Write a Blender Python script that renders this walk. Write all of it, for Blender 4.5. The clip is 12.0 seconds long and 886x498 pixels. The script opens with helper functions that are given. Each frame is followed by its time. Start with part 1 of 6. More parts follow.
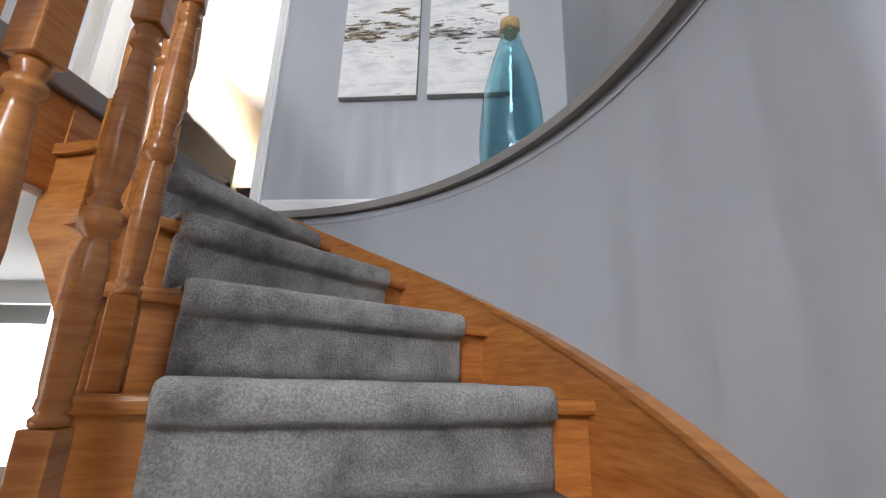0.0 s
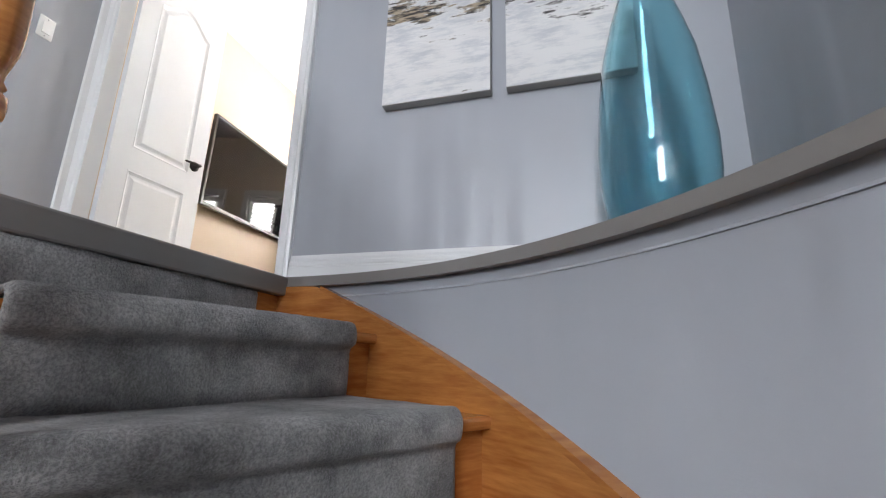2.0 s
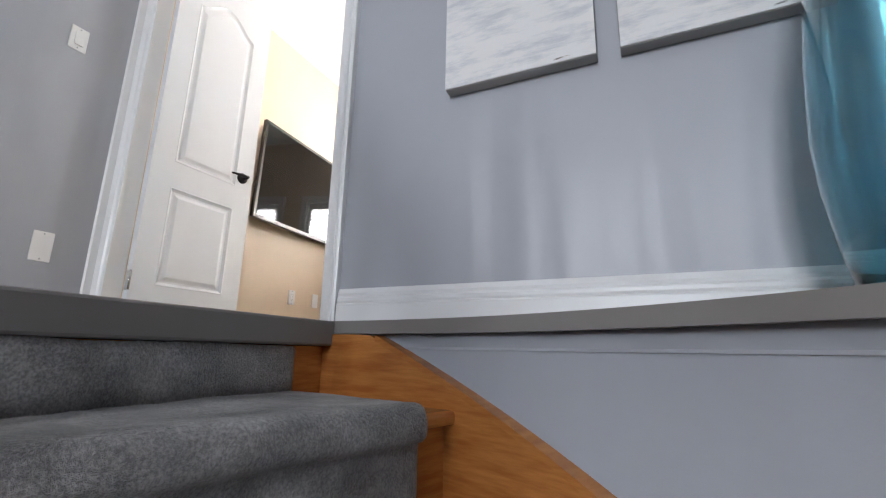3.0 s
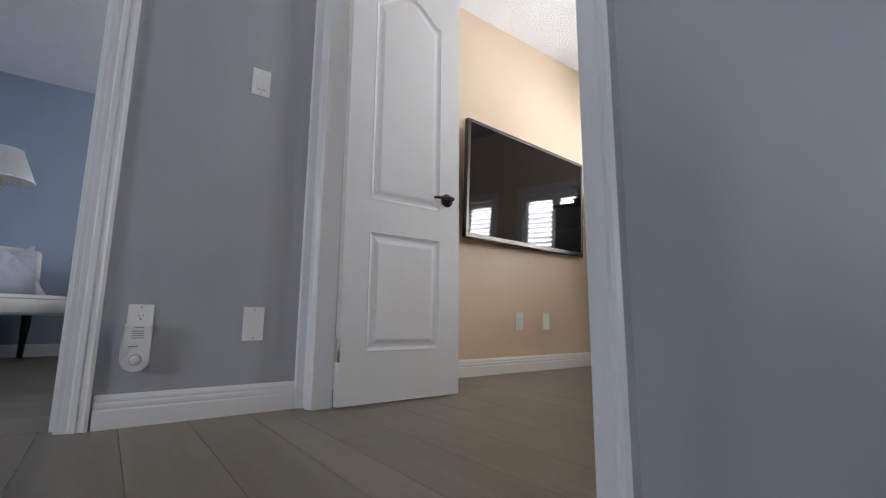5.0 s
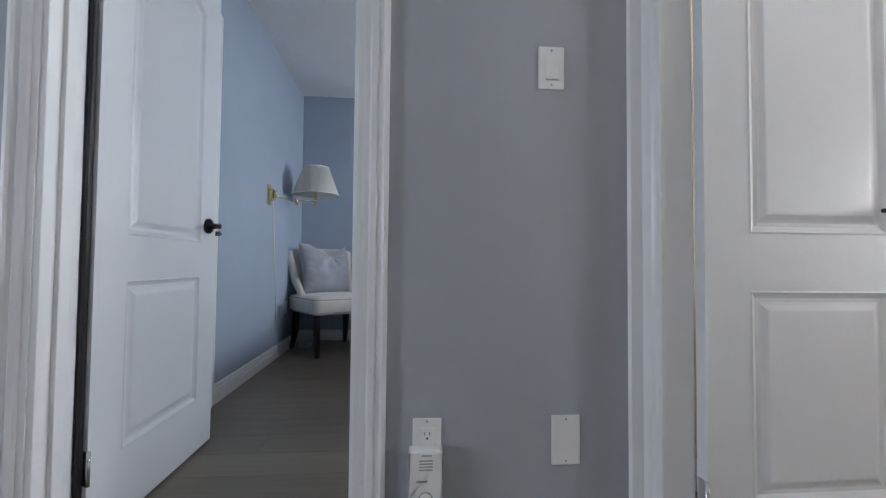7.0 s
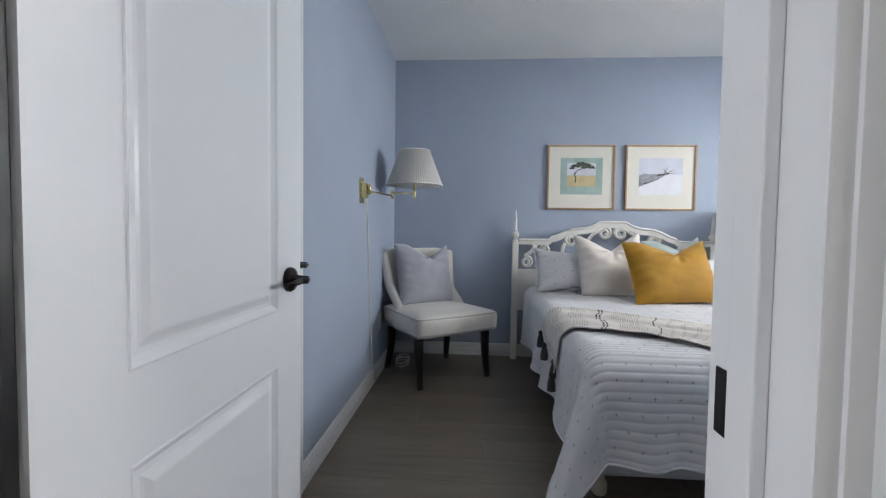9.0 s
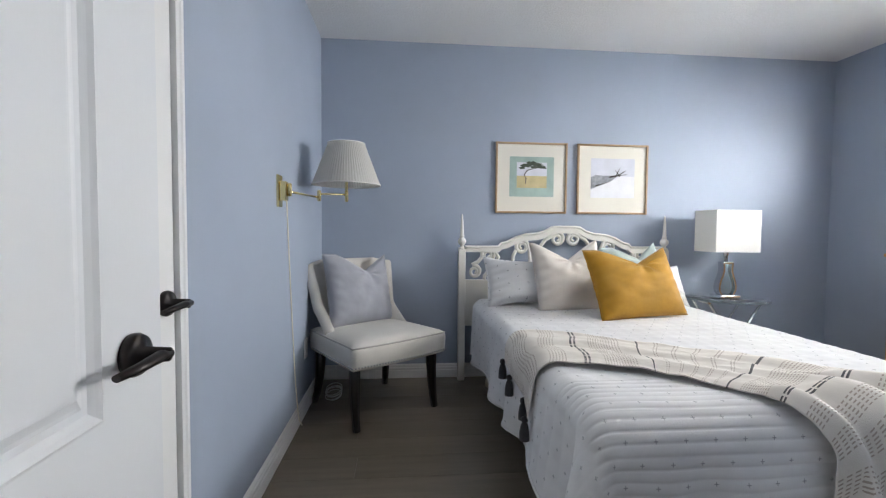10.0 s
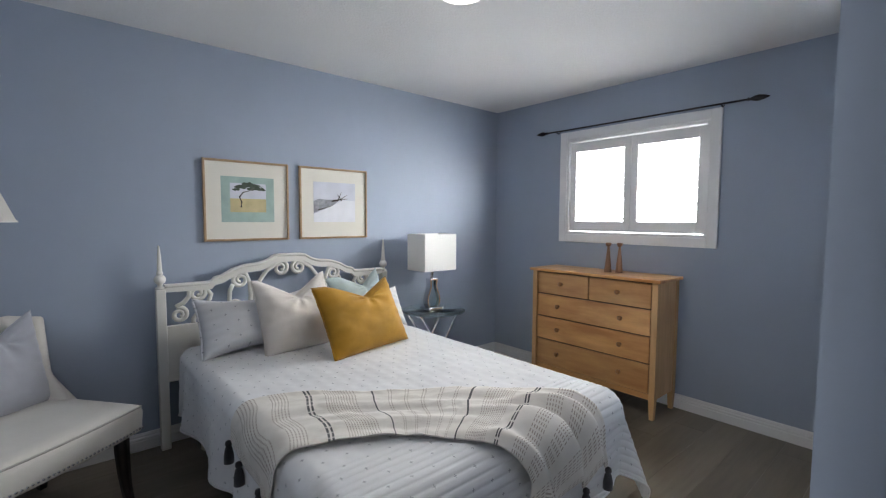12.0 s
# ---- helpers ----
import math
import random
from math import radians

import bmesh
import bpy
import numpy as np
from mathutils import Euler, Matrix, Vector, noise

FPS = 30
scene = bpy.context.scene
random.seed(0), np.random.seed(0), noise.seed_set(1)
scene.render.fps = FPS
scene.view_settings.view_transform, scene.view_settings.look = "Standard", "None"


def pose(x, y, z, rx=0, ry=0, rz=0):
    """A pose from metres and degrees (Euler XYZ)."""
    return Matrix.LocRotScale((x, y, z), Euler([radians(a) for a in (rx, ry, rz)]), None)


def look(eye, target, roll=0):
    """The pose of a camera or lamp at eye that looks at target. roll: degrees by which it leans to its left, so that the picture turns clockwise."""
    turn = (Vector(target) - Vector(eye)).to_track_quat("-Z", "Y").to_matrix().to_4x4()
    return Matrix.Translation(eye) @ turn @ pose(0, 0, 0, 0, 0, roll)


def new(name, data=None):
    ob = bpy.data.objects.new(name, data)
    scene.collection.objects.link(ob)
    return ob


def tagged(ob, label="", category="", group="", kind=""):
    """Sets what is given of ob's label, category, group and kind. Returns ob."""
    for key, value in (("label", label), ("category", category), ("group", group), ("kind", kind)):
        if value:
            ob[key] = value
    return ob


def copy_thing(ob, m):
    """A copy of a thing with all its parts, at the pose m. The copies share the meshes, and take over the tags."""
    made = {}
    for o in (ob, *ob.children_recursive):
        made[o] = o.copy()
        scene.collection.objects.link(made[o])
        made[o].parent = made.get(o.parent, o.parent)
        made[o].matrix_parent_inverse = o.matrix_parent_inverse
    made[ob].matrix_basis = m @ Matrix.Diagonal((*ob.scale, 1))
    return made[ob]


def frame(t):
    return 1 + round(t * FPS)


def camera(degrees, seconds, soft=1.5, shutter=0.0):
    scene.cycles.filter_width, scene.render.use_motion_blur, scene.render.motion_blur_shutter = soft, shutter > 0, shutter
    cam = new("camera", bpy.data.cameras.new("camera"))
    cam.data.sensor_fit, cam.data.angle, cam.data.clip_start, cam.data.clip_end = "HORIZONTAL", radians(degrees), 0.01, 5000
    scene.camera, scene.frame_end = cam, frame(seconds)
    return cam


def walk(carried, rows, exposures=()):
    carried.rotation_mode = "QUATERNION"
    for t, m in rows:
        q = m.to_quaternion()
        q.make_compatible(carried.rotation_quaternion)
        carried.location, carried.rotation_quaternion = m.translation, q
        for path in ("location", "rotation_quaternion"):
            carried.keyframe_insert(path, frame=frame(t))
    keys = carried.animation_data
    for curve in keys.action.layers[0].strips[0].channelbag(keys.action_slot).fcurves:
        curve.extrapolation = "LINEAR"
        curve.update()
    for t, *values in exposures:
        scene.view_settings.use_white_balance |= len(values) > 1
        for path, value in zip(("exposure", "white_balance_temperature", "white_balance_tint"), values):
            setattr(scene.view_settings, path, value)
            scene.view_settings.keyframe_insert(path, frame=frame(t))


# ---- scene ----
cam = camera(89.9, 12.0, 1.2)
PATH = [
    (0, (0.495, 0.495, -0.699), (0.294, 2.406, -0.146), 1.8),
    (0.5, (0.494, 0.635, -0.585), (0.224, 2.538, -0.032), 1.4),
    (1, (0.469, 0.774, -0.457), (0.124, 2.667, 0.09), 1.6),
    (1.5, (0.452, 0.927, -0.361), (0.038, 2.811, 0.167), 1.6),
    (2, (0.391, 1.065, -0.253), (-0.183, 2.918, 0.234), 1.5),
    (2.5, (0.29, 1.223, -0.134), (-0.416, 3.033, 0.341), 1.5),
    (2.7, (0.255, 1.281, -0.107), (-0.489, 3.079, 0.356), 1.4),
    (4.3, (-0.074, 1.749, 0.171), (-1.362, 3.223, 0.579), 0.4),
    (4.5, (-0.142, 1.774, 0.224), (-1.489, 3.202, 0.61), 0.4),
    (5, (-0.272, 1.843, 0.342), (-1.85, 3.031, 0.655), 0.5),
    (5.5, (-0.438, 1.9, 0.458), (-2.196, 2.819, 0.712), 0.7),
    (6, (-0.608, 1.943, 0.536), (-2.464, 2.665, 0.72), 0.5),
    (6.5, (-0.758, 1.944, 0.674), (-2.705, 2.392, 0.776), 0.4),
    (7, (-0.93, 1.874, 0.761), (-2.92, 2.054, 0.83), 0.5),
    (7.2, (-0.993, 1.841, 0.819), (-2.989, 1.957, 0.864), 0.5),
    (8.8, (-1.645, 1.580, 1.041), (-3.639, 1.444, 0.955), 0.6),
    (9, (-1.745, 1.540, 1.047), (-3.738, 1.400, 0.959), 0.8),
    (9.5, (-2.003, 1.46, 1.063), (-4.0, 1.395, 0.969), 0.6),
    (10, (-2.192, 1.45, 1.096), (-4.183, 1.628, 1.009), 0.5),
    (10.5, (-2.284, 1.469, 1.154), (-4.201, 2.034, 1.074), 0.3),
    (11, (-2.362, 1.456, 1.245), (-4.115, 2.41, 1.131), 0.3),
    (11.5, (-2.383, 1.445, 1.309), (-3.971, 2.654, 1.179), 0.3),
    (12, (-2.363, 1.44, 1.374), (-3.872, 2.746, 1.239), 0.3),
]
EXPOSURES = [(0.0, 1.3, 6550, 10), (2.0, 1.2, 6350, 10), (2.5, 1.15, 6300, 10), (4.5, 0.33, 6150, 10), (5.5, 0.07, 5880, 10), (6.0, 0.05, 5800, 10), (7.0, 0.22, 5950, 10), (9.0, 0.46, 6380, 10), (9.5, 0.58, 6450, 10), (10.5, 0.83, 6800, 10), (11.0, 0.75, 6800, 10), (11.5, 0.5, 6650, 10), (12.0, 0.24, 6550, 10)]
walk(cam, [(t, look(eye, target, roll)) for t, eye, target, roll in PATH], EXPOSURES)

# ---- world, sun, large lights, exposure ----
world = bpy.data.worlds.new("sky")
scene.world = world
world.use_nodes = True
wn = world.node_tree
sky = wn.nodes.new("ShaderNodeTexSky")
sky.sky_type, sky.sun_disc = "NISHITA", False
sky.sun_elevation, sky.sun_rotation = radians(40), radians(20)
wn.nodes["Background"].inputs["Strength"].default_value = 0.12
wn.links.new(sky.outputs[0], wn.nodes["Background"].inputs[0])
sun = new("sun", bpy.data.lights.new("sun", "SUN"))
sun.data.energy, sun.data.angle, sun.data.color = 2.0, radians(10), (1, 0.95, 0.88)
sun.matrix_world = look((0, 0, 0), (math.sin(radians(20)) * -1, math.cos(radians(20)) * -1, -0.84))


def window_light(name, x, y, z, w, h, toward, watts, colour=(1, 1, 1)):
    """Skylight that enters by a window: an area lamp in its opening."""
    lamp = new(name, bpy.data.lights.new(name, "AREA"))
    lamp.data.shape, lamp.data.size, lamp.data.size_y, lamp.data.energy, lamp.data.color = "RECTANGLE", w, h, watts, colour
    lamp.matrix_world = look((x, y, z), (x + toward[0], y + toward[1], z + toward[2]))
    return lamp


window_light("window_light_bedroom", -4.0525, 4.902, 1.655, 1.04, 0.72, (0, -1, -0.12), 92, (0.95, 0.98, 1.0))
window_light("window_light_main_room", -1.56, 5.672, 1.2, 0.74, 0.78, (0, -1, -0.12), 100, (1.0, 0.98, 0.95))
window_light("window_light_main_room", -0.33, 5.672, 1.2, 0.74, 0.78, (0, -1, -0.12), 100, (1.0, 0.98, 0.95))
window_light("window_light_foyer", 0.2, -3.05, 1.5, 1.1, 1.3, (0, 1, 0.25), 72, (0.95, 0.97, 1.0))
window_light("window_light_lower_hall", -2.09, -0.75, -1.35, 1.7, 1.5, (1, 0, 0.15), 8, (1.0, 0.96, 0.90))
bulb = new("ceiling_bulb", bpy.data.lights.new("ceiling_bulb", "AREA"))
bulb.data.shape, bulb.data.size, bulb.data.energy, bulb.data.color = "DISK", 0.26, 5, (1.0, 0.96, 0.90)
bulb.matrix_world = look((-3.83, 2.81, 2.325), (-3.83, 2.811, 0))

# ---- materials ----


def principled(name, rough=0.5, metal=0.0):
    m = bpy.data.materials.new(name)
    m.use_nodes = True
    b = m.node_tree.nodes["Principled BSDF"]
    b.inputs["Roughness"].default_value, b.inputs["Metallic"].default_value = rough, metal
    return m, m.node_tree, b


def ramp_between(nt, fac, c0, c1, p0=0.3, p1=0.7):
    r = nt.nodes.new("ShaderNodeValToRGB")
    r.color_ramp.elements[0].position, r.color_ramp.elements[1].position = p0, p1
    r.color_ramp.elements[0].color, r.color_ramp.elements[1].color = (*c0, 1), (*c1, 1)
    nt.links.new(fac, r.inputs[0])
    return r.outputs[0]


def noise_tex(nt, vec, scale, detail=4.0, rough=0.55):
    n = nt.nodes.new("ShaderNodeTexNoise")
    n.inputs["Scale"].default_value, n.inputs["Detail"].default_value, n.inputs["Roughness"].default_value = scale, detail, rough
    nt.links.new(vec, n.inputs["Vector"])
    return n.outputs[0]


def coords(nt, which="Object", scale=(1, 1, 1)):
    c, mp = nt.nodes.new("ShaderNodeTexCoord"), nt.nodes.new("ShaderNodeMapping")
    mp.inputs["Scale"].default_value = scale
    nt.links.new(c.outputs[which], mp.inputs["Vector"])
    return mp.outputs[0]


def add_bump(nt, b, height, strength, dist=0.002):
    bp = nt.nodes.new("ShaderNodeBump")
    bp.inputs["Strength"].default_value, bp.inputs["Distance"].default_value = strength, dist
    nt.links.new(height, bp.inputs["Height"])
    nt.links.new(bp.outputs[0], b.inputs["Normal"])


def painted(name, colour, rough=0.5, vary=0.04, grain=220.0, bump=0.15, blotch=1.6):
    """Paint or plain plastic: faint large blotches, fine roller grain."""
    m, nt, b = principled(name, rough)
    v = coords(nt)
    c = ramp_between(nt, noise_tex(nt, v, blotch), [x * (1 - vary) for x in colour], [min(1, x * (1 + vary)) for x in colour])
    nt.links.new(c, b.inputs["Base Color"])
    if bump:
        add_bump(nt, b, noise_tex(nt, v, grain, 2.0), bump, 0.001)
    return m


def wood(name, dark, light, rough=0.4, scale=(1.2, 14, 14), fine=6.0, random_shift=True, coat=0.0, vary=0.12):
    """Wood with grain along x of the mapped coordinates, shifted and toned from piece to piece."""
    m, nt, b = principled(name, rough)
    c, mp = nt.nodes.new("ShaderNodeTexCoord"), nt.nodes.new("ShaderNodeMapping")
    mp.inputs["Scale"].default_value = scale
    info = nt.nodes.new("ShaderNodeObjectInfo")
    add = nt.nodes.new("ShaderNodeVectorMath")
    add.operation = "MULTIPLY_ADD"
    nt.links.new(info.outputs["Random"], add.inputs[0])
    add.inputs[1].default_value = (13, 37, 29) if random_shift else (0, 0, 0)
    nt.links.new(c.outputs["Object"], add.inputs[2])
    nt.links.new(add.outputs[0], mp.inputs["Vector"])
    g1, g2 = noise_tex(nt, mp.outputs[0], fine, 6.0, 0.6), noise_tex(nt, mp.outputs[0], 1.1, 3.0)
    mix = nt.nodes.new("ShaderNodeMath")
    mix.operation = "MULTIPLY_ADD"
    mix.inputs[1].default_value = 0.55
    nt.links.new(g1, mix.inputs[0])
    half = nt.nodes.new("ShaderNodeMath")
    half.operation = "MULTIPLY"
    half.inputs[1].default_value = 0.45
    nt.links.new(g2, half.inputs[0])
    nt.links.new(half.outputs[0], mix.inputs[2])
    col = ramp_between(nt, mix.outputs[0], dark, light, 0.36, 0.64)
    hsv = nt.nodes.new("ShaderNodeHueSaturation")
    nt.links.new(col, hsv.inputs["Color"])
    tone = nt.nodes.new("ShaderNodeMath")
    tone.operation = "MULTIPLY_ADD"
    tone.inputs[1].default_value, tone.inputs[2].default_value = vary * 2, 1 - vary
    nt.links.new(info.outputs["Random"], tone.inputs[0])
    nt.links.new(tone.outputs[0], hsv.inputs["Value"])
    nt.links.new(hsv.outputs[0], b.inputs["Base Color"])
    b.inputs["Coat Weight"].default_value = coat
    add_bump(nt, b, g1, 0.12, 0.001)
    return m


def fabric(name, colour, vary=0.1, weave=700.0, rough=0.9, bump=0.35, blotch=5.0, sheen=0.2):
    m, nt, b = principled(name, rough)
    v = coords(nt)
    c = ramp_between(nt, noise_tex(nt, v, blotch, 5.0), [x * (1 - vary) for x in colour], [min(1, x * (1 + vary)) for x in colour])
    nt.links.new(c, b.inputs["Base Color"])
    b.inputs["Sheen Weight"].default_value = sheen
    add_bump(nt, b, noise_tex(nt, v, weave, 2.0), bump, 0.0015)
    return m


def metal(name, colour, rough=0.25):
    m, nt, b = principled(name, rough, 1.0)
    v = coords(nt)
    c = ramp_between(nt, noise_tex(nt, v, 30.0), [x * 0.92 for x in colour], colour)
    nt.links.new(c, b.inputs["Base Color"])
    return m


def glass(name, colour, rough=0.0, ior=1.45):
    m, nt, b = principled(name, rough)
    b.inputs["Base Color"].default_value = (*colour, 1)
    b.inputs["Transmission Weight"].default_value, b.inputs["IOR"].default_value = 1.0, ior
    return m


def glowing(name, colour, strength):
    m, nt, b = principled(name, 0.6)
    b.inputs["Base Color"].default_value = (0.8, 0.8, 0.8, 1)
    b.inputs["Emission Color"].default_value, b.inputs["Emission Strength"].default_value = (*colour, 1), strength
    return m




def wavy_paint(name, colour, rough):
    """Satin wall paint on plaster that swells a little in upright waves."""
    m = painted(name, colour, rough)
    nt = m.node_tree
    b = nt.nodes["Principled BSDF"]
    first = b.inputs["Normal"].links[0].from_node
    bp = nt.nodes.new("ShaderNodeBump")
    bp.inputs["Strength"].default_value, bp.inputs["Distance"].default_value = 0.5, 0.05
    nt.links.new(noise_tex(nt, coords(nt, "Object", (4.5, 4.5, 0.35)), 1.0, 2.0), bp.inputs["Height"])
    nt.links.new(bp.outputs[0], first.inputs["Normal"])
    return m


WALL_HALL = wavy_paint("hall_paint_grey", (0.405, 0.42, 0.455), 0.38)
WALL_BLUE = painted("bedroom_paint_blue", (0.338, 0.388, 0.480), 0.62)
WALL_BEIGE = painted("main_room_paint_beige", (0.72, 0.58, 0.43), 0.55)
CEILING = painted("ceiling_stipple", (0.80, 0.80, 0.80), 0.9, 0.02, 160.0, 0.8)
cn = CEILING.node_tree
add_bump(cn, cn.nodes["Principled BSDF"], noise_tex(cn, coords(cn), 70.0, 3.0, 0.7), 0.9, 0.006)
TRIM = painted("trim_white", (0.80, 0.80, 0.80), 0.3, 0.02, 90.0, 0.06)
DOOR_WHITE = painted("door_white", (0.74, 0.755, 0.78), 0.32, 0.02, 120.0, 0.1)
dn = DOOR_WHITE.node_tree
add_bump(dn, dn.nodes["Principled BSDF"], noise_tex(dn, coords(dn, "Object", (160, 160, 5)), 1.0, 4.0, 0.6), 0.09, 0.0015)
PLANK = wood("floor_grey_oak", (0.146, 0.120, 0.089), (0.196, 0.165, 0.124), 0.33, (0.7, 7, 7), 4.0, vary=0.12)
SUBFLOOR = painted("floor_joint_dark", (0.04, 0.032, 0.026), 0.8)
OAK = wood("stair_oak", (0.37, 0.128, 0.030), (0.58, 0.245, 0.066), 0.27, (3, 3, 26), 4.0, coat=0.25)
TRIM_GREY = painted("landing_trim_taupe", (0.225, 0.21, 0.20), 0.45, 0.06)
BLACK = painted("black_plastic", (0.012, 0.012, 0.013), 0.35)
IRON = metal("oil_rubbed_bronze", (0.05, 0.045, 0.045), 0.35)
CHROME = metal("chrome", (0.75, 0.75, 0.76), 0.14)
BRASS = metal("brass", (0.86, 0.72, 0.36), 0.18)
PLASTIC = painted("white_plastic", (0.82, 0.82, 0.81), 0.35, 0.01, 50.0, 0.0)
# sky behind the windows, and the sheet added behind the lower hall opening
WHITE_GLOW = glowing("daylight_and_hall_glow", (1.0, 1.0, 1.0), 1.7)

# ---- mesh helpers ----


def box(bm, x0, y0, z0, x1, y1, z1, bevel=0.0, seg=2, m=None):
    """A box with bevelled edges, added to bm."""
    g = bmesh.new()
    bmesh.ops.create_cube(g, size=1.0, matrix=Matrix.LocRotScale(((x0 + x1) / 2, (y0 + y1) / 2, (z0 + z1) / 2), None, (abs(x1 - x0), abs(y1 - y0), abs(z1 - z0))))
    if bevel:
        bmesh.ops.bevel(g, geom=g.edges[:], offset=bevel, segments=seg, affect="EDGES", profile=0.5)
    join(bm, g, m)
    return bm


def join(bm, g, m=None):
    """Adds the bmesh g to bm, through the matrix m."""
    if m:
        bmesh.ops.transform(g, matrix=m, verts=g.verts)
    me = bpy.data.meshes.new("joined")
    g.to_mesh(me)
    g.free()
    bm.from_mesh(me)
    bpy.data.meshes.remove(me)


def prism(bm, pts, z0, z1, m=None, bevel=0.0):
    """A polygon in xy, drawn up from z0 to z1."""
    g = bmesh.new()
    lo, hi = [g.verts.new((x, y, z0)) for x, y in pts], [g.verts.new((x, y, z1)) for x, y in pts]
    g.faces.new(lo[::-1]), g.faces.new(hi)
    for i in range(len(pts)):
        j = (i + 1) % len(pts)
        g.faces.new((lo[i], lo[j], hi[j], hi[i]))
    bmesh.ops.recalc_face_normals(g, faces=g.faces)
    if bevel:
        bmesh.ops.bevel(g, geom=[e for e in g.edges if e.calc_length() > bevel * 3], offset=bevel, segments=2, affect="EDGES", profile=0.5)
    join(bm, g, m)
    return bm


def lathe(bm, profile, n=20, m=None):
    """Turns a profile of (radius, height) about z."""
    g = bmesh.new()
    rings = [[g.verts.new((r * math.cos(2 * math.pi * k / n), r * math.sin(2 * math.pi * k / n), z)) for k in range(n)] for r, z in profile]
    for a, b in zip(rings, rings[1:]):
        for k in range(n):
            g.faces.new((a[k], a[(k + 1) % n], b[(k + 1) % n], b[k]))
    g.faces.new(rings[0][::-1]), g.faces.new(rings[-1])
    for f in g.faces:
        f.smooth = len(f.verts) == 4
    join(bm, g, m)
    return bm


def tube(bm, pts, radius, n=8, flat=1.0, up=(0, 0, 1), closed=False):
    """A round (or flattened) bar along points; radius may be a list."""
    g, rings, pts = bmesh.new(), [], [Vector(p) for p in pts]
    for i, p in enumerate(pts):
        d = pts[(i + 1) % len(pts) if closed else min(i + 1, len(pts) - 1)] - pts[i - 1 if closed else max(i - 1, 0)]
        d.normalize()
        side = d.cross(Vector(up))
        side = side.normalized() if side.length > 1e-4 else d.orthogonal().normalized()
        top = side.cross(d)
        r = radius[i] if isinstance(radius, (list, tuple)) else radius
        rings.append([g.verts.new(p + side * (r * math.cos(2 * math.pi * k / n)) + top * (r * flat * math.sin(2 * math.pi * k / n))) for k in range(n)])
    for a, b in zip(rings, rings[1:] + (rings[:1] if closed else [])):
        for k in range(n):
            g.faces.new((a[k], a[(k + 1) % n], b[(k + 1) % n], b[k])).smooth = True
    if not closed:
        g.faces.new(rings[0][::-1]), g.faces.new(rings[-1])
    bmesh.ops.recalc_face_normals(g, faces=g.faces)
    join(bm, g)
    return bm


def grid_sheet(bm, nu, nv, f, thick=0.0):
    """A sheet of nu x nv cells through f(u, v), u and v from 0 to 1."""
    g = bmesh.new()
    vs = [[g.verts.new(f(i / nu, j / nv)) for j in range(nv + 1)] for i in range(nu + 1)]
    for i in range(nu):
        for j in range(nv):
            g.faces.new((vs[i][j], vs[i + 1][j], vs[i + 1][j + 1], vs[i][j + 1])).smooth = True
    if thick:
        bmesh.ops.recalc_face_normals(g, faces=g.faces)
        bmesh.ops.solidify(g, geom=g.faces[:], thickness=thick)
        for fc in g.faces:
            fc.smooth = True
    join(bm, g)
    return bm


def mesh_of(name, bm, material):
    me = bpy.data.meshes.new(name)
    bm.to_mesh(me)
    bm.free()
    me.materials.append(material)
    return me


def part(name, bm, material, parent=None, label=""):
    ob = new(name, mesh_of(name, bm, material))
    if parent:
        ob.parent = parent
    if label:
        ob["label"] = label
    return ob


def thing(name, label, category, at=None, group="", kind=""):
    e = new(name)
    e.empty_display_size = 0.1
    if at is not None:
        e.matrix_basis = at
    return tagged(e, label, category, group, kind)


def B():
    return bmesh.new()


def structure(name, bm, material, label, category, at=None):
    ob = tagged(part(name, bm, material), label, category, kind="structure")
    if at is not None:
        ob.matrix_basis = at
    return ob


# ---- plan ----
# Upper floor at z = 0. Hall between the grey wall (x = -2.04) and the stair corner; curved stair about CX, CY.
CX, CY, R_RIM, R_WALL = -0.56, 0.88, 1.435, 1.452
HALL_X, PIC_Y, BED_X0, BED_X1, BED_Y0, BED_Y1 = -2.04, 2.41, -5.45, -2.16, 0.865, 4.83
TVW_X, MAIN_Y1, CEIL = -2.39, 5.60, 2.44
DB_Y0, DB_Y1, DA_X0, DA_X1, DOOR_H = 1.02, 1.775, -1.955, -0.648, 2.04
EAST_X, SOUTH_Y, LOW_Z = 0.875, -3.0, -2.7
STEP_A, RISE = 16.0, 0.1845


def pol(r, a, z):
    return (CX + r * math.cos(radians(a)), CY + r * math.sin(radians(a)), z)


# ---- walls ----
bm = B()
for y0, y1, z0 in ((DB_Y1, PIC_Y + 0.12, 0), (SOUTH_Y, DB_Y0, 0), (DB_Y0, DB_Y1, DOOR_H)):
    box(bm, HALL_X - 0.06, y0, z0, HALL_X, y1, CEIL)
structure("wall_hall_west", bm, WALL_HALL, "grey painted hall wall with a doorway", "wall")
bm = B()
for y0, y1, z0 in ((DB_Y1, PIC_Y, 0), (BED_Y0 - 0.1, DB_Y0, 0), (DB_Y0, DB_Y1, DOOR_H)):
    box(bm, BED_X1, y0, z0, HALL_X - 0.06, y1, CEIL)
structure("wall_bedroom_east", bm, WALL_BLUE, "blue painted bedroom wall round the doorway", "wall")
structure("wall_bedroom_jog", prism(B(), [(BED_X1, PIC_Y), (HALL_X - 0.06, PIC_Y), (HALL_X - 0.06, PIC_Y + 0.12), (TVW_X - 0.06, PIC_Y + 0.12), (TVW_X - 0.06, BED_Y1 + 0.12), (-2.505, BED_Y1 + 0.12), (-2.505, PIC_Y)], 0, CEIL), WALL_BLUE, "blue painted wall corner that juts into the bedroom", "wall")
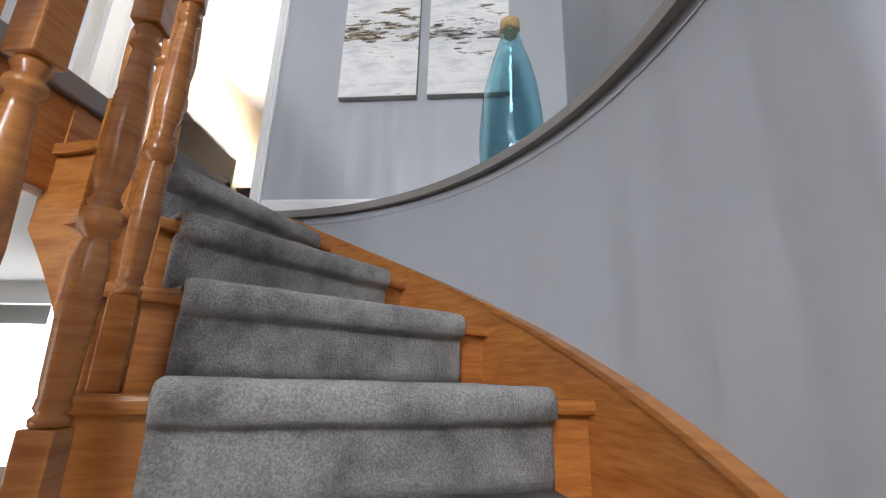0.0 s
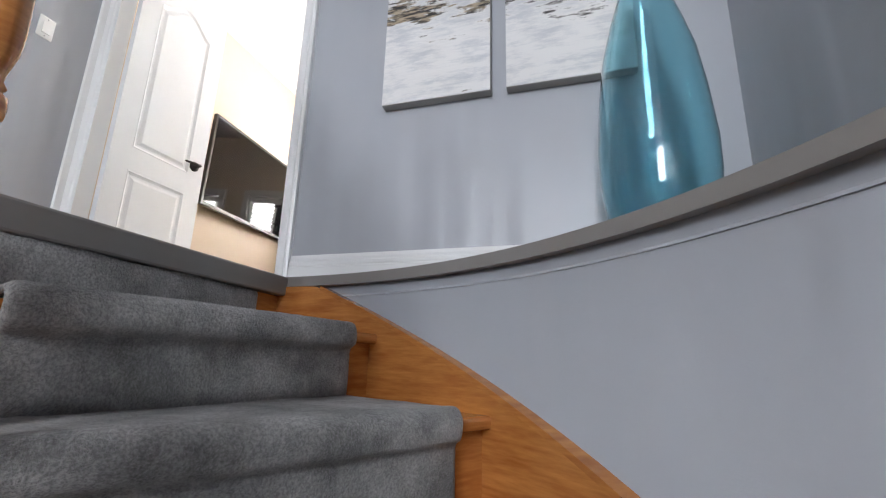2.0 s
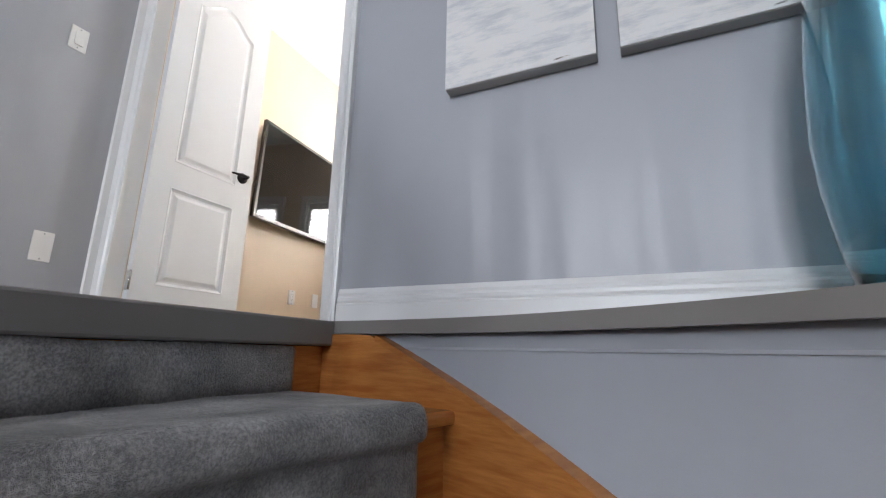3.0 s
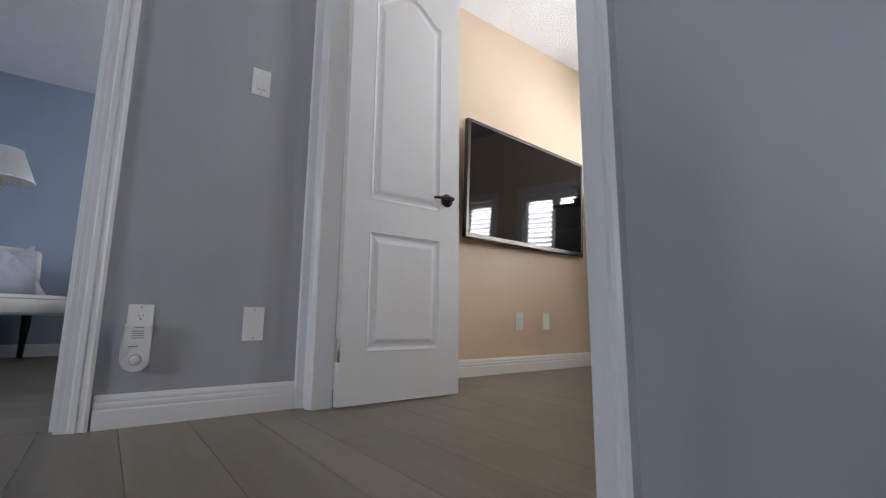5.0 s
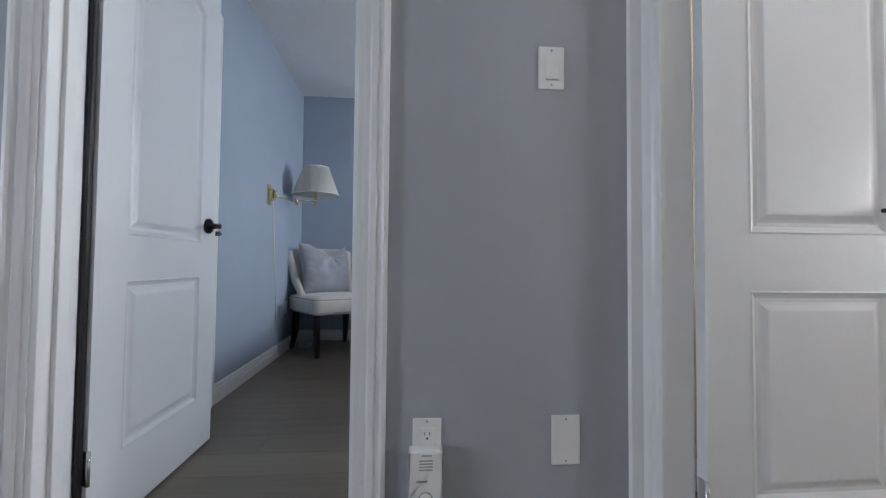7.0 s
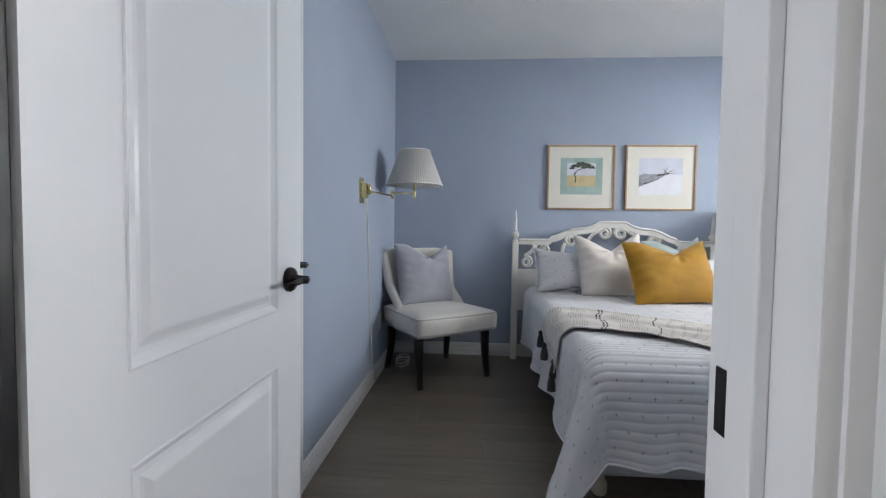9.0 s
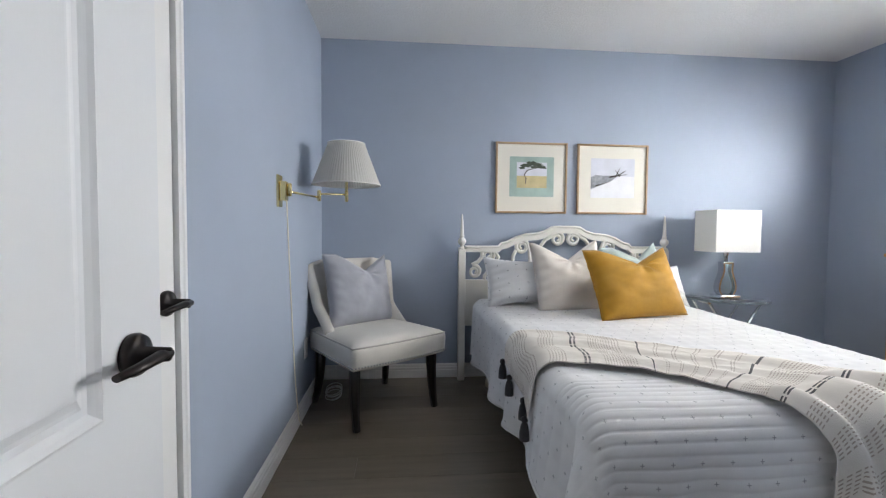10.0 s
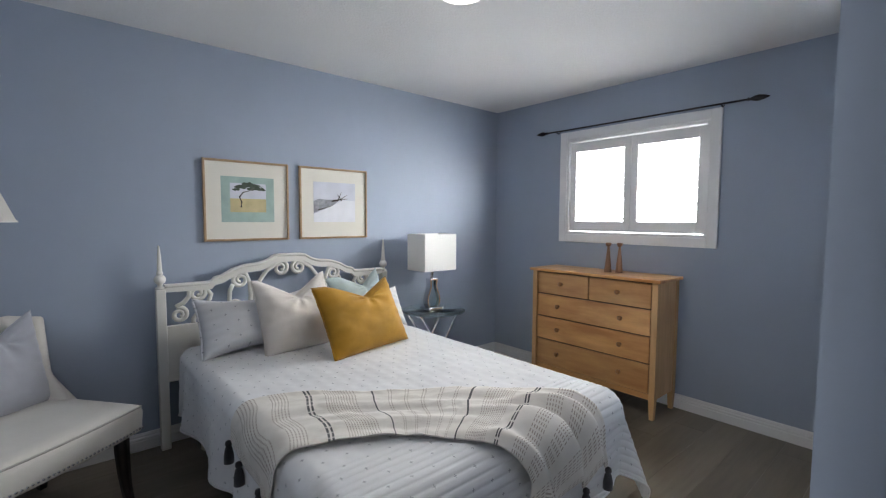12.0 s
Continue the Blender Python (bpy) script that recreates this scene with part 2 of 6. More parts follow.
structure("wall_bedroom_south", box(B(), BED_X0 - 0.12, BED_Y0 - 0.12, 0, BED_X1, BED_Y0, CEIL), WALL_BLUE, "blue painted bedroom wall behind the chair", "wall")
structure("wall_bedroom_west", box(B(), BED_X0 - 0.12, BED_Y0, 0, BED_X0, BED_Y1 + 0.12, CEIL), WALL_BLUE, "blue painted bedroom wall behind the bed", "wall")
WX0, WX1, WZ0, WZ1 = -4.615, -3.49, 1.25, 2.06
bm = B()
for x0, x1, z0, z1 in ((BED_X0, WX0, 0, CEIL), (WX1, -2.505, 0, CEIL), (WX0, WX1, 0, WZ0), (WX0, WX1, WZ1, CEIL)):
    box(bm, x0, BED_Y1, z0, x1, BED_Y1 + 0.12, z1)
structure("wall_bedroom_north", bm, WALL_BLUE, "blue painted bedroom wall with the window", "wall")
bm = B()
for x0, x1, z0 in ((DA_X1, EAST_X + 0.12, -0.3), (DA_X0, DA_X1, DOOR_H)):
    box(bm, x0, PIC_Y, z0, x1, PIC_Y + 0.06, CEIL)
box(bm, HALL_X, PIC_Y + 0.095, 0, DA_X0, PIC_Y + 0.108, CEIL)
box(bm, CX, PIC_Y, LOW_Z, EAST_X + 0.12, PIC_Y + 0.06, -0.3)
structure("wall_hall_north", bm, WALL_HALL, "grey painted hall wall with two canvases", "wall")
bm = B()
for x0, x1, z0 in ((DA_X1, 2.2, 0), (DA_X0, DA_X1, DOOR_H)):
    box(bm, x0, PIC_Y + 0.06, z0, x1, PIC_Y + 0.12, CEIL)
box(bm, HALL_X, PIC_Y + 0.108, 0, DA_X0, PIC_Y + 0.165, CEIL)
structure("wall_main_south", bm, WALL_BEIGE, "beige painted wall round the double doorway", "wall")
structure("wall_main_west", box(B(), TVW_X - 0.06, PIC_Y + 0.121, 0, TVW_X, MAIN_Y1 + 0.12, CEIL), WALL_BEIGE, "beige painted wall behind the television", "wall")
MZ0, MZ1 = 0.75, 1.64
bm = B()
for x0, x1, z0, z1 in ((TVW_X, -1.97, 0, CEIL), (-1.15, -0.75, 0, CEIL), (0.09, 2.2, 0, CEIL), (-1.97, -1.15, 0, MZ0), (-1.97, -1.15, MZ1, CEIL), (-0.75, 0.09, 0, MZ0), (-0.75, 0.09, MZ1, CEIL)):
    box(bm, x0, MAIN_Y1, z0, x1, MAIN_Y1 + 0.12, z1)
structure("wall_main_north", bm, WALL_BEIGE, "beige painted wall with the bright window", "wall")
structure("wall_main_east", box(B(), 2.2, PIC_Y + 0.06, 0, 2.32, MAIN_Y1 + 0.12, CEIL), WALL_BEIGE, "beige painted wall of the main bedroom", "wall")
structure("wall_stair_east", box(box(B(), EAST_X, SOUTH_Y, 0.004, EAST_X + 0.12, PIC_Y, CEIL), EAST_X + 0.03, SOUTH_Y, LOW_Z, EAST_X + 0.12, PIC_Y, 0.0), WALL_HALL, "grey painted wall beside the stairs", "wall")
bm = B()
for x0, x1, z0, z1 in ((-2.1, -0.4, LOW_Z, CEIL), (0.8, EAST_X, LOW_Z, CEIL), (-0.4, 0.8, LOW_Z, 0.8), (-0.4, 0.8, 2.2, CEIL)):
    box(bm, x0, SOUTH_Y - 0.12, z0, x1, SOUTH_Y, z1)
structure("wall_foyer_south", bm, WALL_HALL, "grey painted foyer wall with a tall window", "wall")
bm = B()
for y0, y1, z0, z1 in ((SOUTH_Y, -1.65, LOW_Z, -0.3), (0.15, PIC_Y, LOW_Z, -0.3), (-1.65, 0.15, LOW_Z, -2.15), (-1.65, 0.15, -0.55, -0.3)):
    box(bm, HALL_X - 0.06, y0, z0, HALL_X, y1, z1)
structure("wall_foyer_west", bm, TRIM, "white painted wall of the lower hall with a wide window", "wall")
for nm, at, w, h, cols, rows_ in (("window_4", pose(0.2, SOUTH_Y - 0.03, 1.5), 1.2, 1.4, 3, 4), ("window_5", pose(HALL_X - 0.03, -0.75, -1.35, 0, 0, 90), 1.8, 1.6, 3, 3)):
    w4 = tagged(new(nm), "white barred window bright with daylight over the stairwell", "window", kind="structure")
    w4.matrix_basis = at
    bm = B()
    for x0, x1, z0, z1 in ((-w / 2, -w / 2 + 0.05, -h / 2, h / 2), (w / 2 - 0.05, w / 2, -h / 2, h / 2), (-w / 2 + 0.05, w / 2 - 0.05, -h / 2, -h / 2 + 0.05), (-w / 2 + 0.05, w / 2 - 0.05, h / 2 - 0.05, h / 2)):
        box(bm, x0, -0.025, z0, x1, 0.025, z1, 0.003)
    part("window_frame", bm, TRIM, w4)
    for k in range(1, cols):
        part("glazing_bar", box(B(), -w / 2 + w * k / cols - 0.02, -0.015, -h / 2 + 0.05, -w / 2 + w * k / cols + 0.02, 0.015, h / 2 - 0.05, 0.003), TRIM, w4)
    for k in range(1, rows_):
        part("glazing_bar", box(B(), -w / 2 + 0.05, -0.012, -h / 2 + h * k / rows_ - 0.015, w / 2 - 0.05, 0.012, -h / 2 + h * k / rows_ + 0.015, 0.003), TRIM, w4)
# glowing sheet added to make the lower hall look blown-out white
structure("backdrop_lower", box(B(), HALL_X - 0.5, PIC_Y + 0.9, LOW_Z, CX, PIC_Y + 0.95, -0.29), WHITE_GLOW, "glowing white sheet added behind the lower hall opening for its brightness", "sky")
structure("wall_lower_north", box(box(box(B(), -1.05, PIC_Y, LOW_Z, CX, PIC_Y + 0.06, -0.42), HALL_X, PIC_Y, LOW_Z, -1.05, PIC_Y + 0.06, -1.9), HALL_X, PIC_Y, -0.42, CX, PIC_Y + 0.06, -0.3), TRIM, "white painted wall of the lower hall under the landing", "wall")
# curved corner wall below the ledge
bm = B()
arc = [pol(R_WALL, a, 0)[:2] for a in range(90, -1, -3)]
prism(bm, arc + [(EAST_X + 0.1, CY), (EAST_X + 0.1, PIC_Y), (CX, PIC_Y)], LOW_Z, -0.012)
g = structure("wall_stair_curved", bm, WALL_HALL, "curved grey painted wall beside the stairs", "wall")
for p in g.data.polygons:
    p.use_smooth = abs(p.normal.z) < 0.5 and p.area < 0.4 * 2.7
# ceilings
structure("ceiling_bedroom", box(box(B(), BED_X0, BED_Y0, CEIL, -2.1, PIC_Y + 0.06, CEIL + 0.1), BED_X0, PIC_Y + 0.06, CEIL, TVW_X - 0.06, BED_Y1 + 0.1, CEIL + 0.1), CEILING, "white stippled bedroom ceiling", "ceiling")
structure("ceiling_main_room", box(B(), TVW_X - 0.05, PIC_Y + 0.06, CEIL, 2.3, MAIN_Y1 + 0.1, CEIL + 0.1), CEILING, "white stippled ceiling of the main bedroom", "ceiling")
structure("ceiling_hall", box(B(), HALL_X - 0.05, SOUTH_Y, CEIL, EAST_X + 0.1, PIC_Y + 0.06, CEIL + 0.1), CEILING, "white hall ceiling", "ceiling")
# floors
bm = B()
box(bm, BED_X0 - 0.1, BED_Y0 - 0.1, -0.28, HALL_X, BED_Y1 + 0.1, -0.012)
box(bm, HALL_X, SOUTH_Y, -0.28, CX, MAIN_Y1 + 0.1, -0.012)
box(bm, CX, PIC_Y + 0.06, -0.28, 2.3, MAIN_Y1 + 0.1, -0.012)
floor = structure("floor", bm, SUBFLOOR, "grey-brown oak plank floor of the upper storey", "floor")
structure("floor_lower", box(B(), HALL_X, SOUTH_Y, LOW_Z - 0.1, EAST_X, PIC_Y, LOW_Z), painted("lower_floor_tile", (0.26, 0.22, 0.18), 0.45, 0.15), "brown floor of the lower hall", "floor")

# ---- stairs ----
R_IN, R_C0, R_C1 = 0.50, 0.62, 1.315


def carpet_material():
    """Cut-pile carpet: brushed light and dark patches, grainy tufts."""
    m, nt, b = principled("stair_carpet_grey", 0.95)
    v = coords(nt)
    big, tuft = noise_tex(nt, v, 7.0, 7.0, 0.66), noise_tex(nt, v, 210.0, 3.0, 0.75)
    c1 = ramp_between(nt, big, (0.175, 0.174, 0.172), (0.52, 0.512, 0.50), 0.38, 0.62)
    c2 = ramp_between(nt, tuft, (0.42, 0.42, 0.42), (1.42, 1.42, 1.42), 0.40, 0.62)
    mul = nt.nodes.new("ShaderNodeMix")
    mul.data_type, mul.blend_type = "RGBA", "MULTIPLY"
    mul.inputs["Factor"].default_value = 0.62
    nt.links.new(c1, mul.inputs["A"]), nt.links.new(c2, mul.inputs["B"])
    nt.links.new(mul.outputs["Result"], b.inputs["Base Color"])
    b.inputs["Sheen Weight"].default_value = 0.5
    add_bump(nt, b, tuft, 1.0, 0.010)
    return m


CARPET = carpet_material()


def nose_angle(k):
    return 91.0 - STEP_A * k


def fan(bm, r0, r1, a0, a1, z0, z1, n=8):
    pts = [pol(r0, a0 + (a1 - a0) * i / n, 0)[:2] for i in range(n + 1)] + [pol(r1, a1 + (a0 - a1) * i / n, 0)[:2] for i in range(n + 1)]
    return prism(bm, pts, z0, z1)


def by_ray(a, r, d, z):
    """The point r out along the ray at angle a, and d before it."""
    c, s_ = math.cos(radians(a)), math.sin(radians(a))
    return Vector((CX + c * r + s_ * d, CY + s_ * r - c * d, z))


def wedge(bm, r0, r1, a, d0, d1, z0, z1, bevel=0.0):
    return prism(bm, [tuple(by_ray(a, r, d, 0)[:2]) for r, d in ((r0, d0), (r1, d0), (r1, d1), (r0, d1))], z0, z1, None, bevel)


def arc_band(bm, r0, r1, a0, a1, zlo, zhi, n=30):
    """A curved board between two radii; its lower and upper edges are functions of the angle."""
    g, rings = bmesh.new(), []
    for i in range(n + 1):
        a = a0 + (a1 - a0) * i / n
        rings.append([g.verts.new(pol(r, a, z)) for r, z in ((r0, zlo(a)), (r1, zlo(a)), (r1, zhi(a)), (r0, zhi(a)))])
    for p, q in zip(rings, rings[1:]):
        for k in range(4):
            g.faces.new((p[k], p[(k + 1) % 4], q[(k + 1) % 4], q[k]))
    g.faces.new(rings[0]), g.faces.new(rings[-1][::-1])
    bmesh.ops.recalc_face_normals(g, faces=g.faces)
    for e in g.edges:
        e.smooth = False
    for f in g.faces:
        f.smooth = len(f.verts) == 4 and f.calc_area() < 0.2
    join(bm, g)
    return bm


stairs = thing("staircase", "curved oak staircase with carpeted treads", "staircase", kind="structure")
for k in range(1, 9):
    a, z = nose_angle(k), -RISE * k
    part("tread", wedge(fan(B(), R_IN - 0.02, R_WALL - 0.02, a, a + STEP_A + 2, z - 0.028, z), R_IN - 0.02, R_WALL - 0.02, a, -0.02, 0.028, z - 0.0285, z + 0.0005, 0.009), OAK, stairs)
    part("riser", wedge(B(), R_IN, R_WALL - 0.02, a, -0.016, 0.0, z - RISE - 0.002, z - 0.026), OAK, stairs)
    part("inner_string", arc_band(B(), R_IN - 0.005, R_IN + 0.025, a, a + STEP_A, lambda q: -RISE * (91 - q) / STEP_A - 0.40, lambda q: z - 0.029, 8), OAK, stairs)
part("riser", wedge(B(), R_IN - 0.0, R_WALL - 0.02, 91, -0.014, 0.026, -RISE, -0.0615), OAK, stairs)


def string_top(a):
    return -0.031 - 0.0110 * max(0.0, 84.3 - a)


part("wall_string", arc_band(B(), R_WALL - 0.03, R_WALL + 0.01, -38, 90.5, lambda a: string_top(a) - 0.34, string_top, 60), OAK, stairs, "tall orange oak skirting along the curved wall")
part("string_cap", arc_band(B(), R_WALL - 0.036, R_WALL + 0.008, -38, 83.2, lambda a: string_top(a) - 0.004, lambda a: string_top(a) + 0.010, 60), OAK, stairs)

runner = thing("stair_runner", "thick grey cut-pile carpet on each oak tread", "carpet")
for k in range(0, 9):
    a, z = nose_angle(k), -RISE * k
    prof = [(0.026, z - 0.072), (0.026, z - 0.1), (0.026, z - 0.14), (0.026, z - RISE + 0.012)]
    if k:
        prof = [("a", 14.5), ("a", 9), ("a", 5), ("a", 2.6), (0.0, z + 0.016), (0.014, z + 0.017), (0.028, z + 0.015), (0.039, z + 0.009), (0.046, z - 0.001), (0.049, z - 0.014), (0.049, z - 0.030), (0.046, z - 0.042), (0.038, z - 0.050),
                (0.026, z - 0.053), (0.018, z - 0.057), (0.016, z - 0.066), (0.016, z - 0.10), (0.016, z - 0.14), (0.016, z - RISE + 0.012)]

    def cloth(u, v, a=a, z=z, prof=prof):
        r = R_C0 + (R_C1 - R_C0) * u
        p = prof[round(v * (len(prof) - 1))]
        e = min(u, 1 - u) * (R_C1 - R_C0)
        end = math.sqrt(max(0.0, 1 - max(0.0, 1 - e / 0.022) ** 2))
        q = Vector(pol(r, a + p[1], z + 0.024)) if p[0] == "a" else by_ray(a, r, 0.027 + (p[0] - 0.016) * (0.55 + 0.45 * end), p[1] + 0.010)
        q.z -= 0.008 * (1 - end) if v < 0.5 else 0.0
        return q + Vector((noise.noise(q * 40) * 0.0015, noise.noise(q * 40 + Vector((9, 0, 0))) * 0.0015, 0.003 * noise.noise(q * 9) + 0.0015 * noise.noise(q * 60)))

    part("carpet_step", grid_sheet(B(), 72, len(prof) - 1, cloth, 0.012), CARPET, runner)

# taupe nosing round the landing and the ledge
rim = structure("trim_landing", box(B(), CX - 0.09, SOUTH_Y, -0.06, CX + 0.03, PIC_Y - 0.002, 0.002, 0.006), TRIM_GREY, "taupe painted nosing along the landing edge", "trim")
structure("trim_ledge", arc_band(B(), R_RIM - 0.008, R_RIM + 0.10, -2, 91, lambda a: -0.029, lambda a: 0.003, 48), TRIM_GREY, "taupe painted nosing along the curved ledge", "trim")
structure("trim_ledge_bead", arc_band(B(), R_WALL - 0.003, R_WALL + 0.01, -2, 86, lambda a: -0.064, lambda a: -0.059, 48), WALL_HALL, "thin painted bead under the curved ledge", "trim")
structure("ledge", prism(B(), [pol(R_RIM + 0.06, a, 0)[:2] for a in range(90, -1, -5)] + [(EAST_X, CY), (EAST_X, PIC_Y), (CX, PIC_Y)], -0.011, 0.001), PLANK, "wooden corner ledge at landing height", "ledge")
structure("trim_fascia", box(B(), CX - 0.012, SOUTH_Y, -0.30, CX + 0.012, CY + R_IN + 0.04, -0.061, 0.003), OAK, "orange oak fascia under the landing edge over the stairwell", "trim")
structure("floor_underside", box(B(), HALL_X, SOUTH_Y, -0.32, CX, PIC_Y, -0.281), CEILING, "white ceiling of the lower hall", "ceiling")

# ---- balustrade ----
balustrade = thing("balustrade", "turned oak balusters on the open side of the stairs", "railing")
bm = box(B(), -0.021, -0.021, 0, 0.021, 0.021, 0.15, 0.003)
lathe(bm, [(0.012, 0.148), (0.02, 0.152), (0.021, 0.16), (0.015, 0.166), (0.02, 0.173), (0.017, 0.182), (0.019, 0.20), (0.0225, 0.30), (0.0215, 0.36), (0.016, 0.385), (0.0165, 0.39),
           (0.025, 0.398), (0.0265, 0.412), (0.025, 0.426), (0.017, 0.433), (0.021, 0.44), (0.016, 0.449), (0.017, 0.46), (0.0235, 0.49), (0.025, 0.52), (0.022, 0.60), (0.0165, 0.67), (0.0145, 0.69),
           (0.021, 0.697), (0.021, 0.706), (0.014, 0.715), (0.02, 0.725), (0.012, 0.74)], 18)
box(bm, -0.021, -0.021, 0.735, 0.021, 0.021, 0.90, 0.003)
BALUSTER = mesh_of("baluster", bm, OAK)


def baluster(x, y, z, turn):
    o = new("baluster", BALUSTER)
    o.parent, o.matrix_basis = balustrade, pose(x, y, z, 0, 0, turn)


R_BAL = 0.545
for k in range(1, 9):
    a = nose_angle(k) + 4.0
    baluster(*pol(R_BAL, a, -RISE * k), a)
for i in range(8):
    baluster(CX - 0.03, 1.30 - 0.13 * i, 0.0, 0)
part("handrail", tube(B(), [pol(R_BAL, 91 - STEP_A * k / 2, -RISE * k / 2 + 0.80 + 0.09) for k in range(-1, 17)], 0.032, 12, 0.8), OAK, balustrade)
part("handrail", box(B(), CX - 0.062, 0.3, 0.885, CX + 0.002, 1.42, 0.935, 0.014), OAK, balustrade)


# ---- trim: casings, jambs, baseboards ----
CASE = [(0, 0), (0, 0.018), (0.010, 0.021), (0.016, 0.016), (0.026, 0.013), (0.031, 0.017), (0.044, 0.014), (0.049, 0.009), (0.064, 0.007), (0.066, 0)]
BASE = [(0, 0), (0.015, 0), (0.015, 0.055), (0.011, 0.060), (0.013, 0.066), (0.013, 0.074), (0.008, 0.080), (0.009, 0.088), (0.004, 0.101), (0, 0.102)]


def casing(bm, base, along, out, z0, z1, k=1.0):
    """An upright moulding: its foot's outer corner, the way towards the opening, the way out of the wall."""
    p, u, n = Vector(base), Vector(along), Vector(out)
    prism(bm, [tuple((p + u * (w * k) + n * t)[:2]) for w, t in CASE], z0, z1)


def casing_head(bm, p0, p1, out, z):
    """The level moulding over an opening, from p0 to p1, its outer edge at height z."""
    p, n = Vector((*p0, 0)), Vector((*out, 0))
    d = Vector((*p1, 0)) - p
    g = bmesh.new()
    a = [g.verts.new(p + n * t + Vector((0, 0, z - w))) for w, t in CASE]
    b = [g.verts.new(p + d + n * t + Vector((0, 0, z - w))) for w, t in CASE]
    g.faces.new(a), g.faces.new(b[::-1])
    for i in range(len(a)):
        g.faces.new((a[i], a[(i + 1) % len(a)], b[(i + 1) % len(a)], b[i]))
    bmesh.ops.recalc_face_normals(g, faces=g.faces)
    join(bm, g)


def baseboard(x0, y0, x1, y1, out):
    g, n = bmesh.new(), Vector((*out, 0))
    a = [g.verts.new(Vector((x0, y0, z)) + n * t) for t, z in BASE]
    b = [g.verts.new(Vector((x1, y1, z)) + n * t) for t, z in BASE]
    g.faces.new(a), g.faces.new(b[::-1])
    for i in range(len(a)):
        g.faces.new((a[i], a[(i + 1) % len(a)], b[(i + 1) % len(a)], b[i]))
    bmesh.ops.recalc_face_normals(g, faces=g.faces)
    structure("baseboard", g, TRIM, "white moulded baseboard", "baseboard")


baseboard(HALL_X, DB_Y1 + 0.068, HALL_X, PIC_Y + 0.046, (1, 0))
baseboard(HALL_X, SOUTH_Y, HALL_X, DB_Y0 - 0.068, (1, 0))
baseboard(DA_X1 + 0.048, PIC_Y, EAST_X, PIC_Y, (0, -1))
baseboard(TVW_X, PIC_Y + 0.17, TVW_X, MAIN_Y1, (1, 0))
baseboard(TVW_X, MAIN_Y1, 2.2, MAIN_Y1, (0, -1))
baseboard(BED_X0, BED_Y0, BED_X1, BED_Y0, (0, 1))
baseboard(BED_X0, BED_Y0, BED_X0, BED_Y1, (1, 0))
baseboard(BED_X0, BED_Y1, -2.505, BED_Y1, (0, -1))
baseboard(-2.505, PIC_Y, -2.505, BED_Y1, (-1, 0))
baseboard(-2.505, PIC_Y, BED_X1, PIC_Y, (0, -1))

# bedroom doorway lining and casings
bm = B()
for y0, y1 in ((DB_Y0 - 0.002, DB_Y0 + 0.018), (DB_Y1 - 0.018, DB_Y1 + 0.002)):
    box(bm, BED_X1 - 0.004, y0, 0, HALL_X + 0.004, y1, DOOR_H, 0.002)
box(bm, BED_X1 - 0.004, DB_Y0, DOOR_H - 0.018, HALL_X + 0.004, DB_Y1, DOOR_H + 0.002, 0.002)
box(bm, BED_X1 + 0.045, DB_Y1 - 0.030, 0, BED_X1 + 0.08, DB_Y1 - 0.018, DOOR_H - 0.018, 0.002)
box(bm, BED_X1 + 0.045, DB_Y0 + 0.018, 0, BED_X1 + 0.08, DB_Y0 + 0.030, DOOR_H - 0.018, 0.002)
structure("door_frame_bedroom", bm, TRIM, "white painted door lining of the bedroom doorway", "door frame")
bm = B()
for x, out in ((HALL_X, 1), (BED_X1, -1)):
    casing(bm, (x, DB_Y1 + 0.062, 0), (0, -1, 0), (out, 0, 0), 0, DOOR_H + 0.06)
    casing(bm, (x, DB_Y0 - 0.062, 0), (0, 1, 0), (out, 0, 0), 0, DOOR_H + 0.06)
    casing_head(bm, (x, DB_Y0 - 0.062), (x, DB_Y1 + 0.062), (out, 0), DOOR_H + 0.062)
structure("trim_door_bedroom", bm, TRIM, "white moulded casing round the bedroom doorway", "door casing")
tagged(part("strike_plate", box(B(), BED_X1 + 0.010, DB_Y1 - 0.0195, 0.872, BED_X1 + 0.040, DB_Y1 - 0.0178, 0.930, 0.0004), IRON), "dark bronze strike plate on the door jamb", "strike plate")
# black strip added as the shade of the unlit gap between door and jamb
structure("trim_hinge_gap_shade", box(B(), BED_X1 - 0.0235, DB_Y0 + 0.0185, 0.01, BED_X1 - 0.0045, DB_Y0 + 0.032, DOOR_H - 0.02, 0.003), BLACK, "black strip that stands in for the shade in the bedroom door's hinge gap", "door seal")
# main bedroom double doorway
bm = B()
for x0, x1, y0, y1 in ((DA_X0 - 0.012, DA_X0 + 0.004, PIC_Y + 0.085, PIC_Y + 0.168), (DA_X1 - 0.018, DA_X1 + 0.002, PIC_Y - 0.004, PIC_Y + 0.124)):
    box(bm, x0, y0, 0, x1, y1, DOOR_H, 0.002)
box(bm, DA_X0, PIC_Y - 0.004, DOOR_H - 0.018, DA_X1, PIC_Y + 0.124, DOOR_H + 0.002, 0.002)
box(bm, DA_X1 - 0.030, PIC_Y + 0.04, 0, DA_X1 - 0.018, PIC_Y + 0.075, DOOR_H - 0.018, 0.002)
structure("door_frame_main_room", bm, TRIM, "white painted lining of the double doorway", "door frame")
bm = B()
